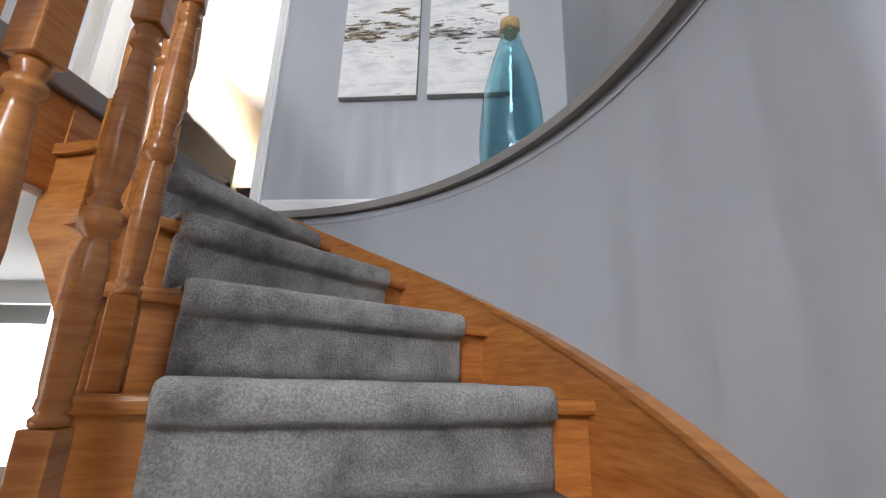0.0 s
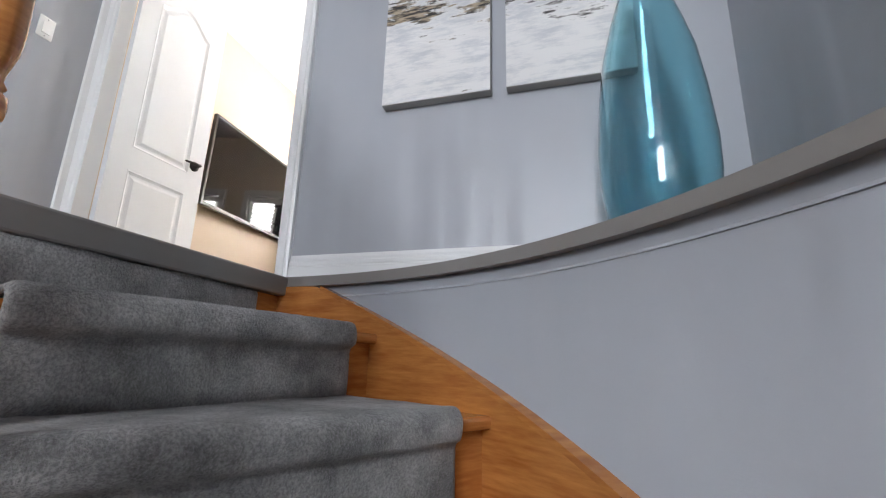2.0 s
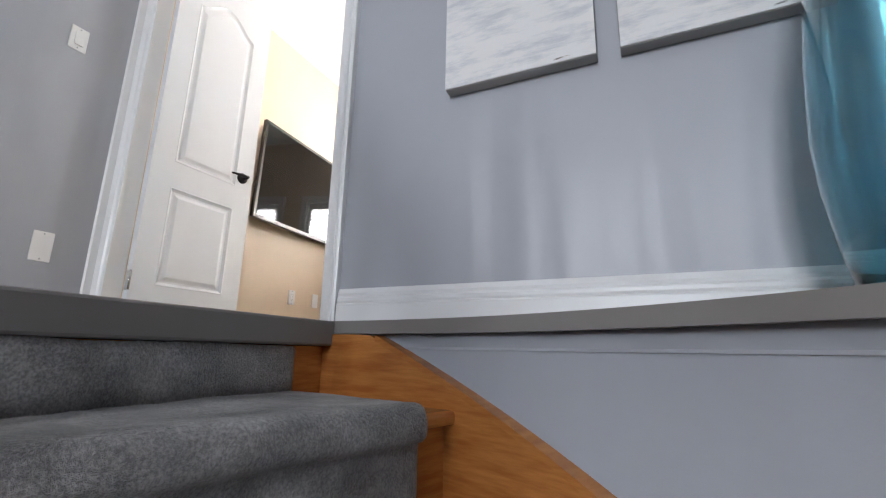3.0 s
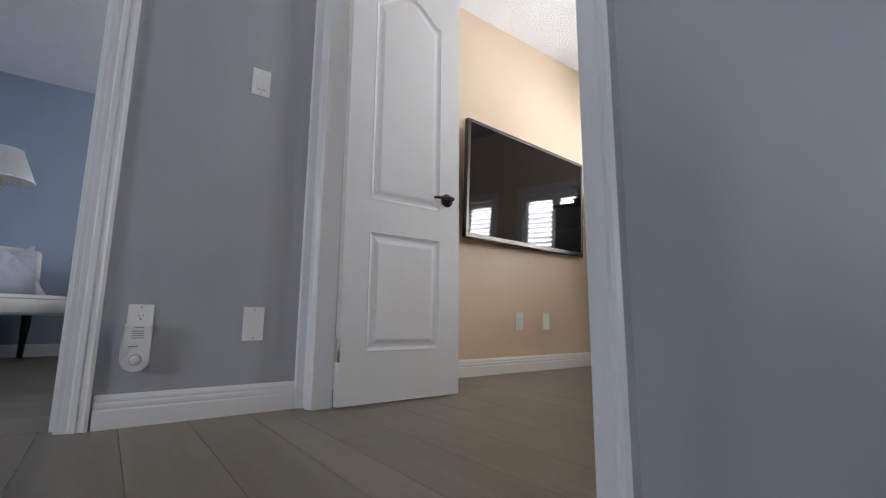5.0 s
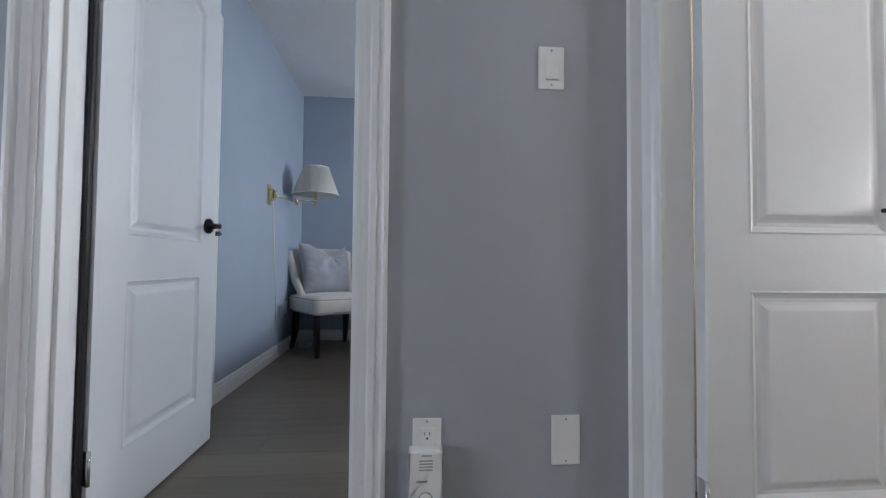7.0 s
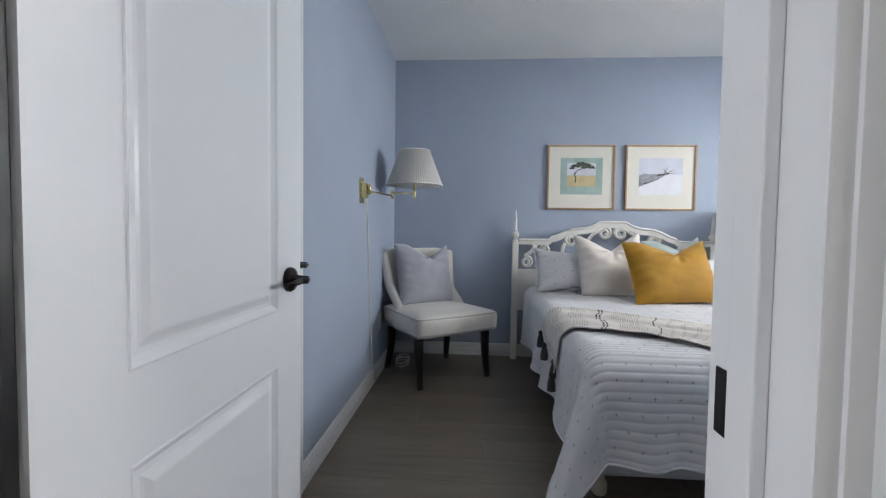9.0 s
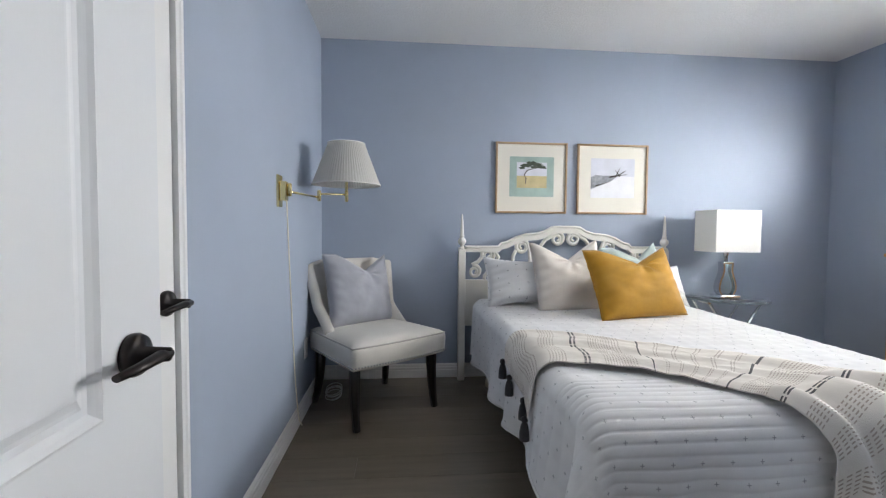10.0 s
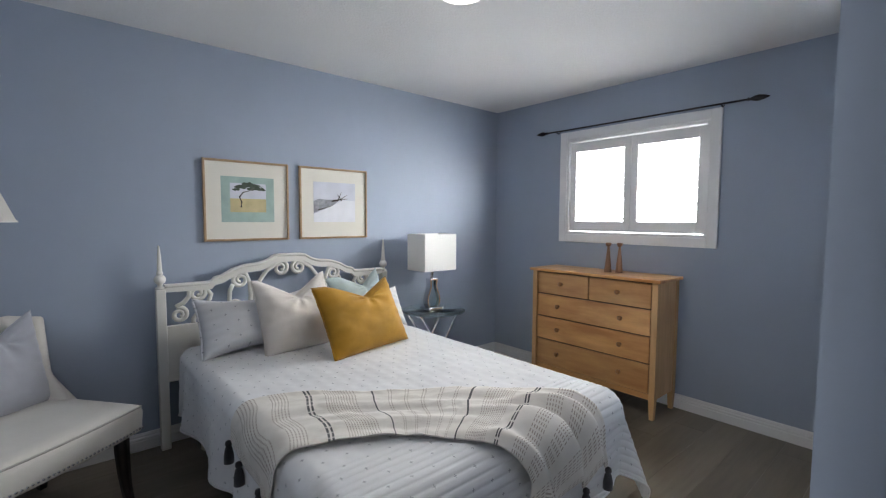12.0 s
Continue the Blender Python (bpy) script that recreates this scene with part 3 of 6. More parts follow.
prism(bm, [(x, PIC_Y + y) for x, y in ((HALL_X, 0.095), (HALL_X, 0.048), (HALL_X + 0.008, 0.044), (HALL_X + 0.016, 0.050), (HALL_X + 0.020, 0.078), (HALL_X + 0.042, 0.082), (HALL_X + 0.047, 0.076), (HALL_X + 0.060, 0.078), (HALL_X + 0.066, 0.084), (HALL_X + 0.080, 0.088), (HALL_X + 0.080, 0.095))], 0, DOOR_H + 0.06)
casing(bm, (DA_X1 + 0.046, PIC_Y, 0), (-1, 0, 0), (0, -1, 0), 0, DOOR_H + 0.06, 0.70)
casing_head(bm, (DA_X0 - 0.02, PIC_Y), (DA_X1 + 0.066, PIC_Y), (0, -1), DOOR_H + 0.062)
casing(bm, (DA_X0 - 0.078, PIC_Y + 0.165, 0), (1, 0, 0), (0, 1, 0), 0, DOOR_H + 0.06)
casing(bm, (DA_X1 + 0.066, PIC_Y + 0.12, 0), (-1, 0, 0), (0, 1, 0), 0, DOOR_H + 0.06)
structure("trim_door_main_room", bm, TRIM, "white moulded casing round the double doorway", "door casing")


closet = tagged(new("door_closet"), "closed white closet door behind the open bedroom door", "door", kind="structure")
part("slab", box(B(), -3.372, BED_Y0 - 0.02, 0.01, -2.62, BED_Y0 + 0.004, 2.05), TRIM, closet)
knob = part("lever_handle", lathe(B(), [(0.004, -0.02), (0.031, -0.0195), (0.032, -0.012), (0.028, -0.004), (0.012, 0.0), (0.011, 0.04), (0.004, 0.042)], 20, Matrix.Translation((-3.325, BED_Y0 + 0.024, 0.91)) @ Matrix.Rotation(radians(-90), 4, "X")), IRON, closet, "dark bronze door lever")
part("lever", tube(B(), [(-3.333, BED_Y0 + 0.062, 0.91), (-3.30, BED_Y0 + 0.062, 0.911), (-3.265, BED_Y0 + 0.060, 0.909), (-3.22, BED_Y0 + 0.055, 0.906)], [0.009, 0.0105, 0.009, 0.0065], 10, 0.8), IRON, knob)
structure("trim_closet", prism(B(), [(-3.375 - w, BED_Y0 + t) for w, t in CASE], 0, 2.10), TRIM, "white moulded closet casing on the blue wall behind the door", "trim")
tagged(part("door_stop", lathe(B(), [(0.012, 0.0), (0.013, 0.004), (0.007, 0.006), (0.006, 0.05), (0.010, 0.052), (0.010, 0.068), (0.004, 0.07)], 12, Matrix.Translation((-3.10, BED_Y0 + 0.014, 0.055)) @ Matrix.Rotation(radians(-90), 4, "X")), BLACK), "small black door stop on the white baseboard", "door stop")

# ---- doors ----
def arch_outline(x0, x1, z0, z1, rise, n=14):
    """A panel's outline: square below, with a shouldered arch on top."""
    pts = [(x0, z0), (x1, z0), (x1, z1)]
    for i in range(1, n):
        t = i / n
        pts.append((x1 + (x0 - x1) * t, z1 + rise * (0.5 - 0.5 * math.cos(2 * math.pi * t)) ** 0.8))
    return pts + [(x0, z1)]


def inset(pts, d):
    cx, cz = sum(p[0] for p in pts) / len(pts), (min(p[1] for p in pts) + max(p[1] for p in pts)) / 2
    wx, wz = max(p[0] for p in pts) - cx, max(p[1] for p in pts) - cz
    return [(cx + (x - cx) * (wx - d) / wx, cz + (z - cz) * (wz - d) / wz) for x, z in pts]


def moulded_panel(bm, pts, y, side):
    """A sunk moulding and raised field on a door face at y; side is the way out."""
    g, loops = bmesh.new(), []
    for d, t in ((0.0, 0.0005), (0.004, 0.002), (0.010, -0.003), (0.018, -0.008), (0.026, -0.0085), (0.034, -0.006), (0.046, -0.0005), (0.050, 0.0)):
        loops.append([g.verts.new((x, y + side * t, z)) for x, z in inset(pts, d)])
    for a, b in zip(loops, loops[1:]):
        for i in range(len(a)):
            g.faces.new((a[i], a[(i + 1) % len(a)], b[(i + 1) % len(a)], b[i]))
    g.faces.new(loops[-1])
    bmesh.ops.recalc_face_normals(g, faces=g.faces)
    join(bm, g)


def door(name, width, at, label, handle_z=0.90, st=0.115, backset=0.06):
    """A two-panel moulded door, hinged at its local origin and lying along +x."""
    d = tagged(new(name), label, "door", kind="structure")
    d.matrix_basis = at
    h, t = 2.02, 0.035
    lower = [(st, 0.21), (width - st, 0.21), (width - st, 0.705), (st, 0.705)]
    upper = arch_outline(st, width - st, 0.84, 1.78, 0.10)
    part("slab", box(B(), 0.0, -t / 2 + 0.008, 0.008, width, t / 2 - 0.008, h), DOOR_WHITE, d)
    # stiles and rails on both faces, left open where the panels are
    for y0, y1 in ((-t / 2, -t / 2 + 0.009), (t / 2 - 0.009, t / 2)):
        part("stile", box(B(), 0, y0, 0.008, st, y1, h), DOOR_WHITE, d)
        part("stile", box(B(), width - st, y0, 0.008, width, y1, h), DOOR_WHITE, d)
        part("bottom_rail", box(B(), st, y0, 0.008, width - st, y1, 0.21), DOOR_WHITE, d)
        part("lock_rail", box(B(), st, y0, 0.705, width - st, y1, 0.84), DOOR_WHITE, d)
        part("top_rail", prism(B(), [(width - st, h)] + upper[2:] + [(st, h)], -y1, -y0, Matrix.Rotation(radians(90), 4, "X")), DOOR_WHITE, d)
    for nm, pts in (("lower_panel", lower), ("upper_panel", upper)):
        bm = B()
        moulded_panel(bm, pts, -t / 2, -1), moulded_panel(bm, pts, t / 2, 1)
        part(nm, bm, DOOR_WHITE, d)
    for side in (-1, 1):
        hd = part("lever_handle", lathe(B(), [(0.004, -0.02), (0.031, -0.0195), (0.032, -0.012), (0.028, -0.004), (0.012, 0.0), (0.010, 0.034), (0.004, 0.036)], 20, Matrix.Translation((width - backset, side * (t / 2 + 0.02), handle_z)) @ Matrix.Rotation(radians(-90 * side), 4, "X")), IRON, d, "dark bronze door lever")
        y = side * (t / 2 + 0.048)
        part("lever", tube(B(), [(width - backset + 0.008, y, handle_z), (width - backset - 0.015, y, handle_z + 0.001), (width - backset - 0.05, y - side * 0.002, handle_z - 0.001), (width - backset - 0.095, y - side * 0.010, handle_z - 0.004)], [0.009, 0.0105, 0.009, 0.0065], 10, 0.8), IRON, hd)
    part("latch_plate", box(B(), width - 0.0005, -0.012, handle_z - 0.028, width + 0.0015, 0.012, handle_z + 0.028, 0.0005), IRON, d)
    for z in (0.22, 1.80):
        bm = lathe(B(), [(0.006, z - 0.045), (0.006, z + 0.045)], 10, Matrix.Translation((-0.004, -t / 2 - 0.004, 0)))
        box(bm, -0.002, -t / 2 - 0.001, z - 0.045, 0.004, t / 2 - 0.006, z + 0.045)
        part("hinge", bm, CHROME, d)
    return d


door("door_main_room", 0.592, pose(-1.928, 2.579, 0, 0, 0, 90.0), "white moulded door leaf standing open against the beige room", 0.90, 0.112, 0.078)
door("door_bedroom", 0.755, pose(BED_X1 - 0.026, DB_Y0 + 0.022, 0, 0, 0, 180.0), "white moulded bedroom door standing open beside the blue wall", 0.912, 0.14, 0.08)

# ---- windows ----
def shuttered_window(name, label, x0, x1, z0, z1, wall_y, sash, tilt, bars=(), s_=0.048):
    """A cased window in a wall that faces -y, with louvred shutter panels."""
    w = tagged(new(name), label, "window", kind="structure")
    bm = B()
    c = 0.068
    box(bm, x0 - c, wall_y - 0.020, z0 - c, x0, wall_y, z1 + c, 0.004), box(bm, x1, wall_y - 0.020, z0 - c, x1 + c, wall_y, z1 + c, 0.004)
    box(bm, x0, wall_y - 0.020, z1, x1, wall_y, z1 + c, 0.004), box(bm, x0, wall_y - 0.020, z0 - c, x1, wall_y, z0, 0.004)
    part("casing", bm, TRIM, w)
    bm = B()
    for a, b_, p, q in ((x0, x0 + 0.02, z0, z1), (x1 - 0.02, x1, z0, z1), (x0 + 0.02, x1 - 0.02, z0, z0 + 0.02), (x0 + 0.02, x1 - 0.02, z1 - 0.02, z1)):
        box(bm, a, wall_y - 0.012, p, b_, wall_y + 0.11, q)
    part("lining", bm, TRIM, w)
    step = (x1 - x0 - 0.044) / sash
    for i in range(sash):
        a = x0 + 0.022 + step * i
        b_ = a + step - 0.002
        bm = B()
        for p, q, r, t in ((a, a + s_, z0 + 0.029, z1 - 0.029), (b_ - s_, b_, z0 + 0.029, z1 - 0.029), (a + s_, b_ - s_, z0 + 0.029, z0 + 0.029 + s_ * 1.5), (a + s_, b_ - s_, z1 - 0.029 - s_ * 1.5, z1 - 0.029)):
            box(bm, p, wall_y + 0.012, r, q, wall_y + 0.037, t, 0.002)
        sh = part("shutter", bm, TRIM, w, "white louvred shutter panel")
        lo, hi = z0 + 0.029 + s_ * 1.5, z1 - 0.029 - s_ * 1.5
        n = max(6, round((hi - lo) / 0.055))
        mesh = None
        for k in range(n):
            if mesh is None:
                mesh = mesh_of("louvre", box(B(), -(b_ - a - 2 * s_) / 2, -0.028, -0.0035, (b_ - a - 2 * s_) / 2, 0.028, 0.0035, 0.003), TRIM)
            o = new("louvre", mesh)
            o.parent, o.matrix_basis = sh, pose((a + b_) / 2, wall_y + 0.03, lo + (k + 0.5) * (hi - lo) / n, tilt)
        if i in bars:
            part("tilt_rod", box(B(), (a + b_) / 2 - 0.005, wall_y - 0.008, lo + 0.02, (a + b_) / 2 + 0.005, wall_y + 0.002, hi - 0.02, 0.002), TRIM, sh)
    part("window_frame", box(box(box(B(), x0 + 0.02, wall_y + 0.075, z0 + 0.02, x1 - 0.02, wall_y + 0.10, z0 + 0.035), x0 + 0.02, wall_y + 0.075, z1 - 0.035, x1 - 0.02, wall_y + 0.10, z1 - 0.02), (x0 + x1) / 2 - 0.015, wall_y + 0.075, z0 + 0.035, (x0 + x1) / 2 + 0.015, wall_y + 0.10, z1 - 0.035), TRIM, w)
    pane = part("pane", box(B(), x0 + 0.02, wall_y + 0.085, z0 + 0.035, x1 - 0.02, wall_y + 0.089, z1 - 0.035), PANE, w)
    pane.visible_shadow = False
    return w


PANE = glass("window_glass", (1, 1, 1))
shuttered_window("window_1", "white shuttered window glaring with daylight", WX0, WX1, WZ0, WZ1, BED_Y1, 2, 9, (1,), 0.054)
shuttered_window("window_2", "white shuttered window of the beige room", -1.97, -1.15, MZ0, MZ1, MAIN_Y1, 2, -32)
shuttered_window("window_3", "white shuttered window of the beige room", -0.75, 0.09, MZ0, MZ1, MAIN_Y1, 2, -32)
structure("backdrop", box(B(), -6.5, 6.3, -2.0, 3.0, 6.35, 5.0), WHITE_GLOW, "bright overcast daylight outside the windows", "sky")

# ---- hall: switch, outlets, alarm ----


def cover_plate(label, category, x, y0, y1, z0, z1):
    return tagged(part(category.replace(" ", "_"), box(B(), x, y0, z0, x + 0.006, y1, z1, 0.0025), PLASTIC), label, category)


def screws(parent, x, y, zs):
    for z in zs:
        part("screw", lathe(B(), [(0.0032, 0), (0.0028, 0.0012), (0.001, 0.0014)], 8, Matrix.Translation((x, y, z)) @ Matrix.Rotation(radians(90), 4, "Y")), STEEL, parent)


STEEL = metal("dull_steel", (0.45, 0.45, 0.46), 0.4)
SLOT = painted("slot_dark", (0.03, 0.03, 0.03), 0.6)
PRINT = painted("grey_print", (0.35, 0.35, 0.36), 0.6)
sw = cover_plate("white rocker light switch on the grey wall", "light switch", HALL_X, 2.218, 2.287, 1.217, 1.329)
part("rocker", prism(B(), [(0, -0.033), (0.009, -0.033), (0.004, 0.0), (0.002, 0.033), (0, 0.033)], -0.0165, 0.0165, Matrix.Translation((HALL_X + 0.006, 2.2525, 1.273)) @ Matrix.Rotation(radians(90), 4, "X")), PLASTIC, sw)
screws(sw, HALL_X + 0.006, 2.2525, (1.228, 1.318))
blank = cover_plate("blank white cover plate low on the grey wall", "wall plate", HALL_X, 2.253, 2.327, 0.258, 0.382)
screws(blank, HALL_X + 0.006, 2.29, (0.268, 0.372))


def outlet(label, x, y0, y1, z0, z1):
    o = cover_plate(label, "power outlet", x, y0, y1, z0, z1)
    c = (y0 + y1) / 2
    part("socket_face", box(B(), x + 0.006, c - 0.0165, (z0 + z1) / 2 - 0.034, x + 0.009, c + 0.0165, (z0 + z1) / 2 + 0.034, 0.001), PLASTIC, o)
    for dz in (-0.018, 0.018):
        for dy in (-0.006, 0.006):
            part("slot", box(B(), x + 0.0088, c + dy - 0.001, (z0 + z1) / 2 + dz - 0.001, x + 0.0094, c + dy + 0.001, (z0 + z1) / 2 + dz + 0.006), SLOT, o)
        part("slot", box(B(), x + 0.0088, c - 0.002, (z0 + z1) / 2 + dz - 0.011, x + 0.0094, c + 0.002, (z0 + z1) / 2 + dz - 0.006), SLOT, o)
    screws(o, x + 0.006, c, (z0 + 0.008, z1 - 0.008))
    return o


outlet("white power outlet low on the grey wall", HALL_X, 1.903, 1.974, 0.268, 0.382)
alarm = thing("carbon_monoxide_alarm", "white plug-in alarm in the hall outlet", "alarm")
g = bmesh.new()
outline = [(-0.037, 0.088), (0.037, 0.088), (0.041, 0.081), (0.041, -0.02)] + [(0.041 * math.cos(radians(a)), -0.02 - 0.041 * math.sin(radians(a))) for a in range(10, 171, 16)] + [(-0.041, -0.02), (-0.041, 0.081)]
prism(g, outline, 0, 0.038, Matrix.Translation((HALL_X + 0.009, 1.934, 0.232)) @ Matrix(((0, 0, 1, 0), (1, 0, 0, 0), (0, 1, 0, 0), (0, 0, 0, 1))), 0.007)
part("body", g, PLASTIC, alarm)
for i in range(4):
    part("vent", box(B(), HALL_X + 0.0465, 1.918, 0.274 + i * 0.007, HALL_X + 0.0475, 1.950, 0.277 + i * 0.007), PRINT, alarm)
part("button", lathe(lathe(B(), [(0.017, 0), (0.017, 0.001), (0.014, 0.0015)], 20, Matrix.Translation((HALL_X + 0.047, 1.934, 0.208)) @ Matrix.Rotation(radians(90), 4, "Y")), [(0.012, 0.0005), (0.0115, 0.003), (0.006, 0.0035)], 20, Matrix.Translation((HALL_X + 0.047, 1.934, 0.208)) @ Matrix.Rotation(radians(90), 4, "Y")), PRINT, alarm)
part("button_cap", lathe(B(), [(0.0145, 0.001), (0.0138, 0.0036), (0.004, 0.004)], 20, Matrix.Translation((HALL_X + 0.047, 1.934, 0.208)) @ Matrix.Rotation(radians(90), 4, "Y")), PLASTIC, alarm)
part("printed_bar", box(B(), HALL_X + 0.0468, 1.912, 0.247, HALL_X + 0.0474, 1.938, 0.251), PRINT, alarm)
part("printed_bar", box(B(), HALL_X + 0.0468, 1.924, 0.307, HALL_X + 0.0474, 1.948, 0.310), PRINT, alarm)

# ---- hall: canvases, vase ----


def sea_canvas(name, zlo, zhi, warm):
    """Loose palette-knife strokes: pale ground, a broken band of greys and browns."""
    m, nt, b = principled(name, 0.7)
    v = coords(nt, "Object", (3.2, 1.0, 15.0))
    v2 = coords(nt, "Object", (9.0, 1.0, 60.0))
    stroke, fine = noise_tex(nt, v, 1.6, 7.0, 0.7), noise_tex(nt, v2, 1.4, 5.0, 0.65)
    pale = ramp_between(nt, stroke, (0.60, 0.61, 0.63), (0.80, 0.79, 0.78), 0.38, 0.52)
    dark = ramp_between(nt, fine, (0.035, 0.03, 0.028), warm, 0.44, 0.58)
    c = nt.nodes.new("ShaderNodeTexCoord")
    sep = nt.nodes.new("ShaderNodeSeparateXYZ")
    nt.links.new(c.outputs["Object"], sep.inputs[0])
    band = nt.nodes.new("ShaderNodeValToRGB")
    e = band.color_ramp.elements
    e[0].position, e[0].color = zlo, (0, 0, 0, 1)
    e[1].position, e[1].color = (zlo + zhi) / 2, (1, 1, 1, 1)
    x = e.new(zhi)
    x.color = (0.12, 0.12, 0.12, 1)
    nt.links.new(sep.outputs["Z"], band.inputs[0])
    mask = nt.nodes.new("ShaderNodeMath")
    mask.operation, mask.inputs[2].default_value = "MULTIPLY_ADD", 0.0
    mask.inputs[1].default_value = 0.22
    nt.links.new(band.outputs[0], mask.inputs[0]), nt.links.new(stroke, mask.inputs[2])
    cut = ramp_between(nt, mask.outputs[0], (0, 0, 0), (1, 1, 1), 0.67, 0.71)
    mx = nt.nodes.new("ShaderNodeMix")
    mx.data_type = "RGBA"
    nt.links.new(cut, mx.inputs["Factor"])
    nt.links.new(pale, mx.inputs["A"]), nt.links.new(dark, mx.inputs["B"])
    nt.links.new(mx.outputs["Result"], b.inputs["Base Color"])
    add_bump(nt, b, fine, 0.5, 0.003)
    return m


CANVAS_EDGE = painted("canvas_edge_grey", (0.42, 0.41, 0.40), 0.8)
for x0, x1, zlo, zhi, warm in ((-0.262, 0.139, 0.16, 0.62, (0.46, 0.37, 0.26)), (0.192, 0.600, 0.13, 0.56, (0.42, 0.40, 0.38))):
    c = thing("canvas_painting", "pale abstract seascape canvas on the grey wall", "painting", pose(x0, 2.372, 0.638), "pair of seascape canvases")
    part("stretcher", box(B(), 0, 0.002, 0, x1 - x0, 0.037, 0.92, 0.002), CANVAS_EDGE, c)
    part("painted_face", box(B(), 0.001, -0.001, 0.002, x1 - x0 - 0.001, 0.002, 0.918), sea_canvas("seascape_paint", zlo, zhi, warm), c)

VASE_GLASS = glass("vase_glass_teal", (0.58, 0.86, 0.93), 0.0, 1.45)
CORK = painted("cork", (0.52, 0.36, 0.18), 0.9, 0.25, 90.0, 0.6, 60.0)
vase = thing("glass_vase", "tall teal glass bottle vase with a cork stopper on the ledge", "vase", pose(0.594, 2.185, 0.0015))
outer = [(0.02, 0.0), (0.098, 0.002), (0.112, 0.02), (0.126, 0.10), (0.136, 0.19), (0.138, 0.27), (0.129, 0.40), (0.115, 0.52), (0.090, 0.63), (0.060, 0.73), (0.043, 0.785), (0.038, 0.81), (0.039, 0.82)]
inner = [(r - 0.003, z) for r, z in outer[::-1][:-2]] + [(0.092, 0.018), (0.01, 0.014)]
part("bottle", lathe(B(), outer + inner, 48), VASE_GLASS, vase)
part("stopper", lathe(B(), [(0.030, 0.795), (0.031, 0.822), (0.044, 0.824), (0.046, 0.85), (0.045, 0.872), (0.041, 0.876)], 24), CORK, vase)

# ---- main bedroom: television, plates, chest, plant ----
SCREEN, snt, sb = principled("screen_black_glass", 0.05)
sb.inputs["Base Color"].default_value = (0.006, 0.006, 0.007, 1)
BEZEL = metal("bezel_dark_metal", (0.10, 0.095, 0.09), 0.4)
tv = thing("television", "wide black flat-screen television on the beige wall", "television", pose(-2.29, 4.12, 1.194, 0, 2.0, 4.0))
part("housing", box(B(), -0.03, -0.61, -0.345, 0.012, 0.61, 0.345, 0.006), BLACK, tv)
bm = B()
for y0, y1, z0, z1 in ((-0.63, -0.607, -0.368, 0.368), (0.607, 0.63, -0.368, 0.368), (-0.607, 0.607, 0.348, 0.368), (-0.607, 0.607, -0.368, -0.34)):
    box(bm, -0.014, y0, z0, 0.018, y1, z1, 0.003)
part("bezel", bm, BEZEL, tv)
part("screen", box(B(), 0.012, -0.607, -0.34, 0.015, 0.607, 0.348), SCREEN, tv)
part("wall_mount", box(B(), -0.088, -0.2, -0.15, -0.03, 0.2, 0.15, 0.004), BLACK, tv)
outlet("white power outlet low on the beige wall", TVW_X, 4.05, 4.12, 0.275, 0.39)
cover_plate("blank white cover plate low on the beige wall", "wall plate", TVW_X, 4.325, 4.395, 0.275, 0.39)

CHERRY = wood("dark_cherry_veneer", (0.016, 0.006, 0.0042), (0.026, 0.010, 0.007), 0.36, (5, 5, 0.6), 5.0, coat=0.15, vary=0.05)
chest = thing("tall_chest", "tall dark cherry chest of drawers beside the window", "chest of drawers")
CX0, CX1, CYA, CYB, CH = -2.375, -1.965, 4.935, 5.52, 1.31
part("body", box(B(), CX0, CYA + 0.008, 0.13, CX1, CYB - 0.008, CH - 0.03, 0.003), CHERRY, chest)
part("top", box(B(), CX0, CYA - 0.012, CH - 0.03, CX1 + 0.016, CYB + 0.012, CH, 0.006, 3), CHERRY, chest)
part("waist_moulding", box(B(), CX0, CYA + 0.0, 1.085, CX1 + 0.010, CYB - 0.0, 1.105, 0.006, 3), CHERRY, chest)
part("base_moulding", box(B(), CX0, CYA, 0.115, CX1 + 0.012, CYB, 0.145, 0.006, 3), CHERRY, chest)
for x, y in ((CX0 + 0.035, CYA + 0.035), (CX1 - 0.03, CYA + 0.035), (CX0 + 0.035, CYB - 0.035), (CX1 - 0.03, CYB - 0.035)):
    g = bmesh.new()
    lo, hi = 0.026, 0.042
    r0, r1 = [g.verts.new((x + sx * lo, y + sy * lo, 0.0)) for sx, sy in ((-1, -1), (1, -1), (1, 1), (-1, 1))], [g.verts.new((x + sx * hi, y + sy * hi, 0.118)) for sx, sy in ((-1, -1), (1, -1), (1, 1), (-1, 1))]
    g.faces.new(r0[::-1]), g.faces.new(r1)
    for i in range(4):
        g.faces.new((r0[i], r0[(i + 1) % 4], r1[(i + 1) % 4], r1[i]))
    bmesh.ops.bevel(g, geom=g.edges[:], offset=0.004, segments=2, affect="EDGES")
    part("leg", g, CHERRY, chest)
    part("apron", box(B(), CX0 + 0.07, CYA + 0.012, 0.09, CX1 - 0.07, CYA + 0.022, 0.12, 0.002), CHERRY, chest) if y < 5 and x < -2.2 else None


def pull(parent, x, y, z):
    k = part("knob", lathe(B(), [(0.013, 0), (0.014, 0.003), (0.007, 0.006), (0.006, 0.016), (0.013, 0.022), (0.016, 0.028), (0.013, 0.034), (0.004, 0.036)], 14, Matrix.Translation((x, y, z)) @ Matrix.Rotation(radians(90), 4, "Y")), NICKEL, parent)
    return k


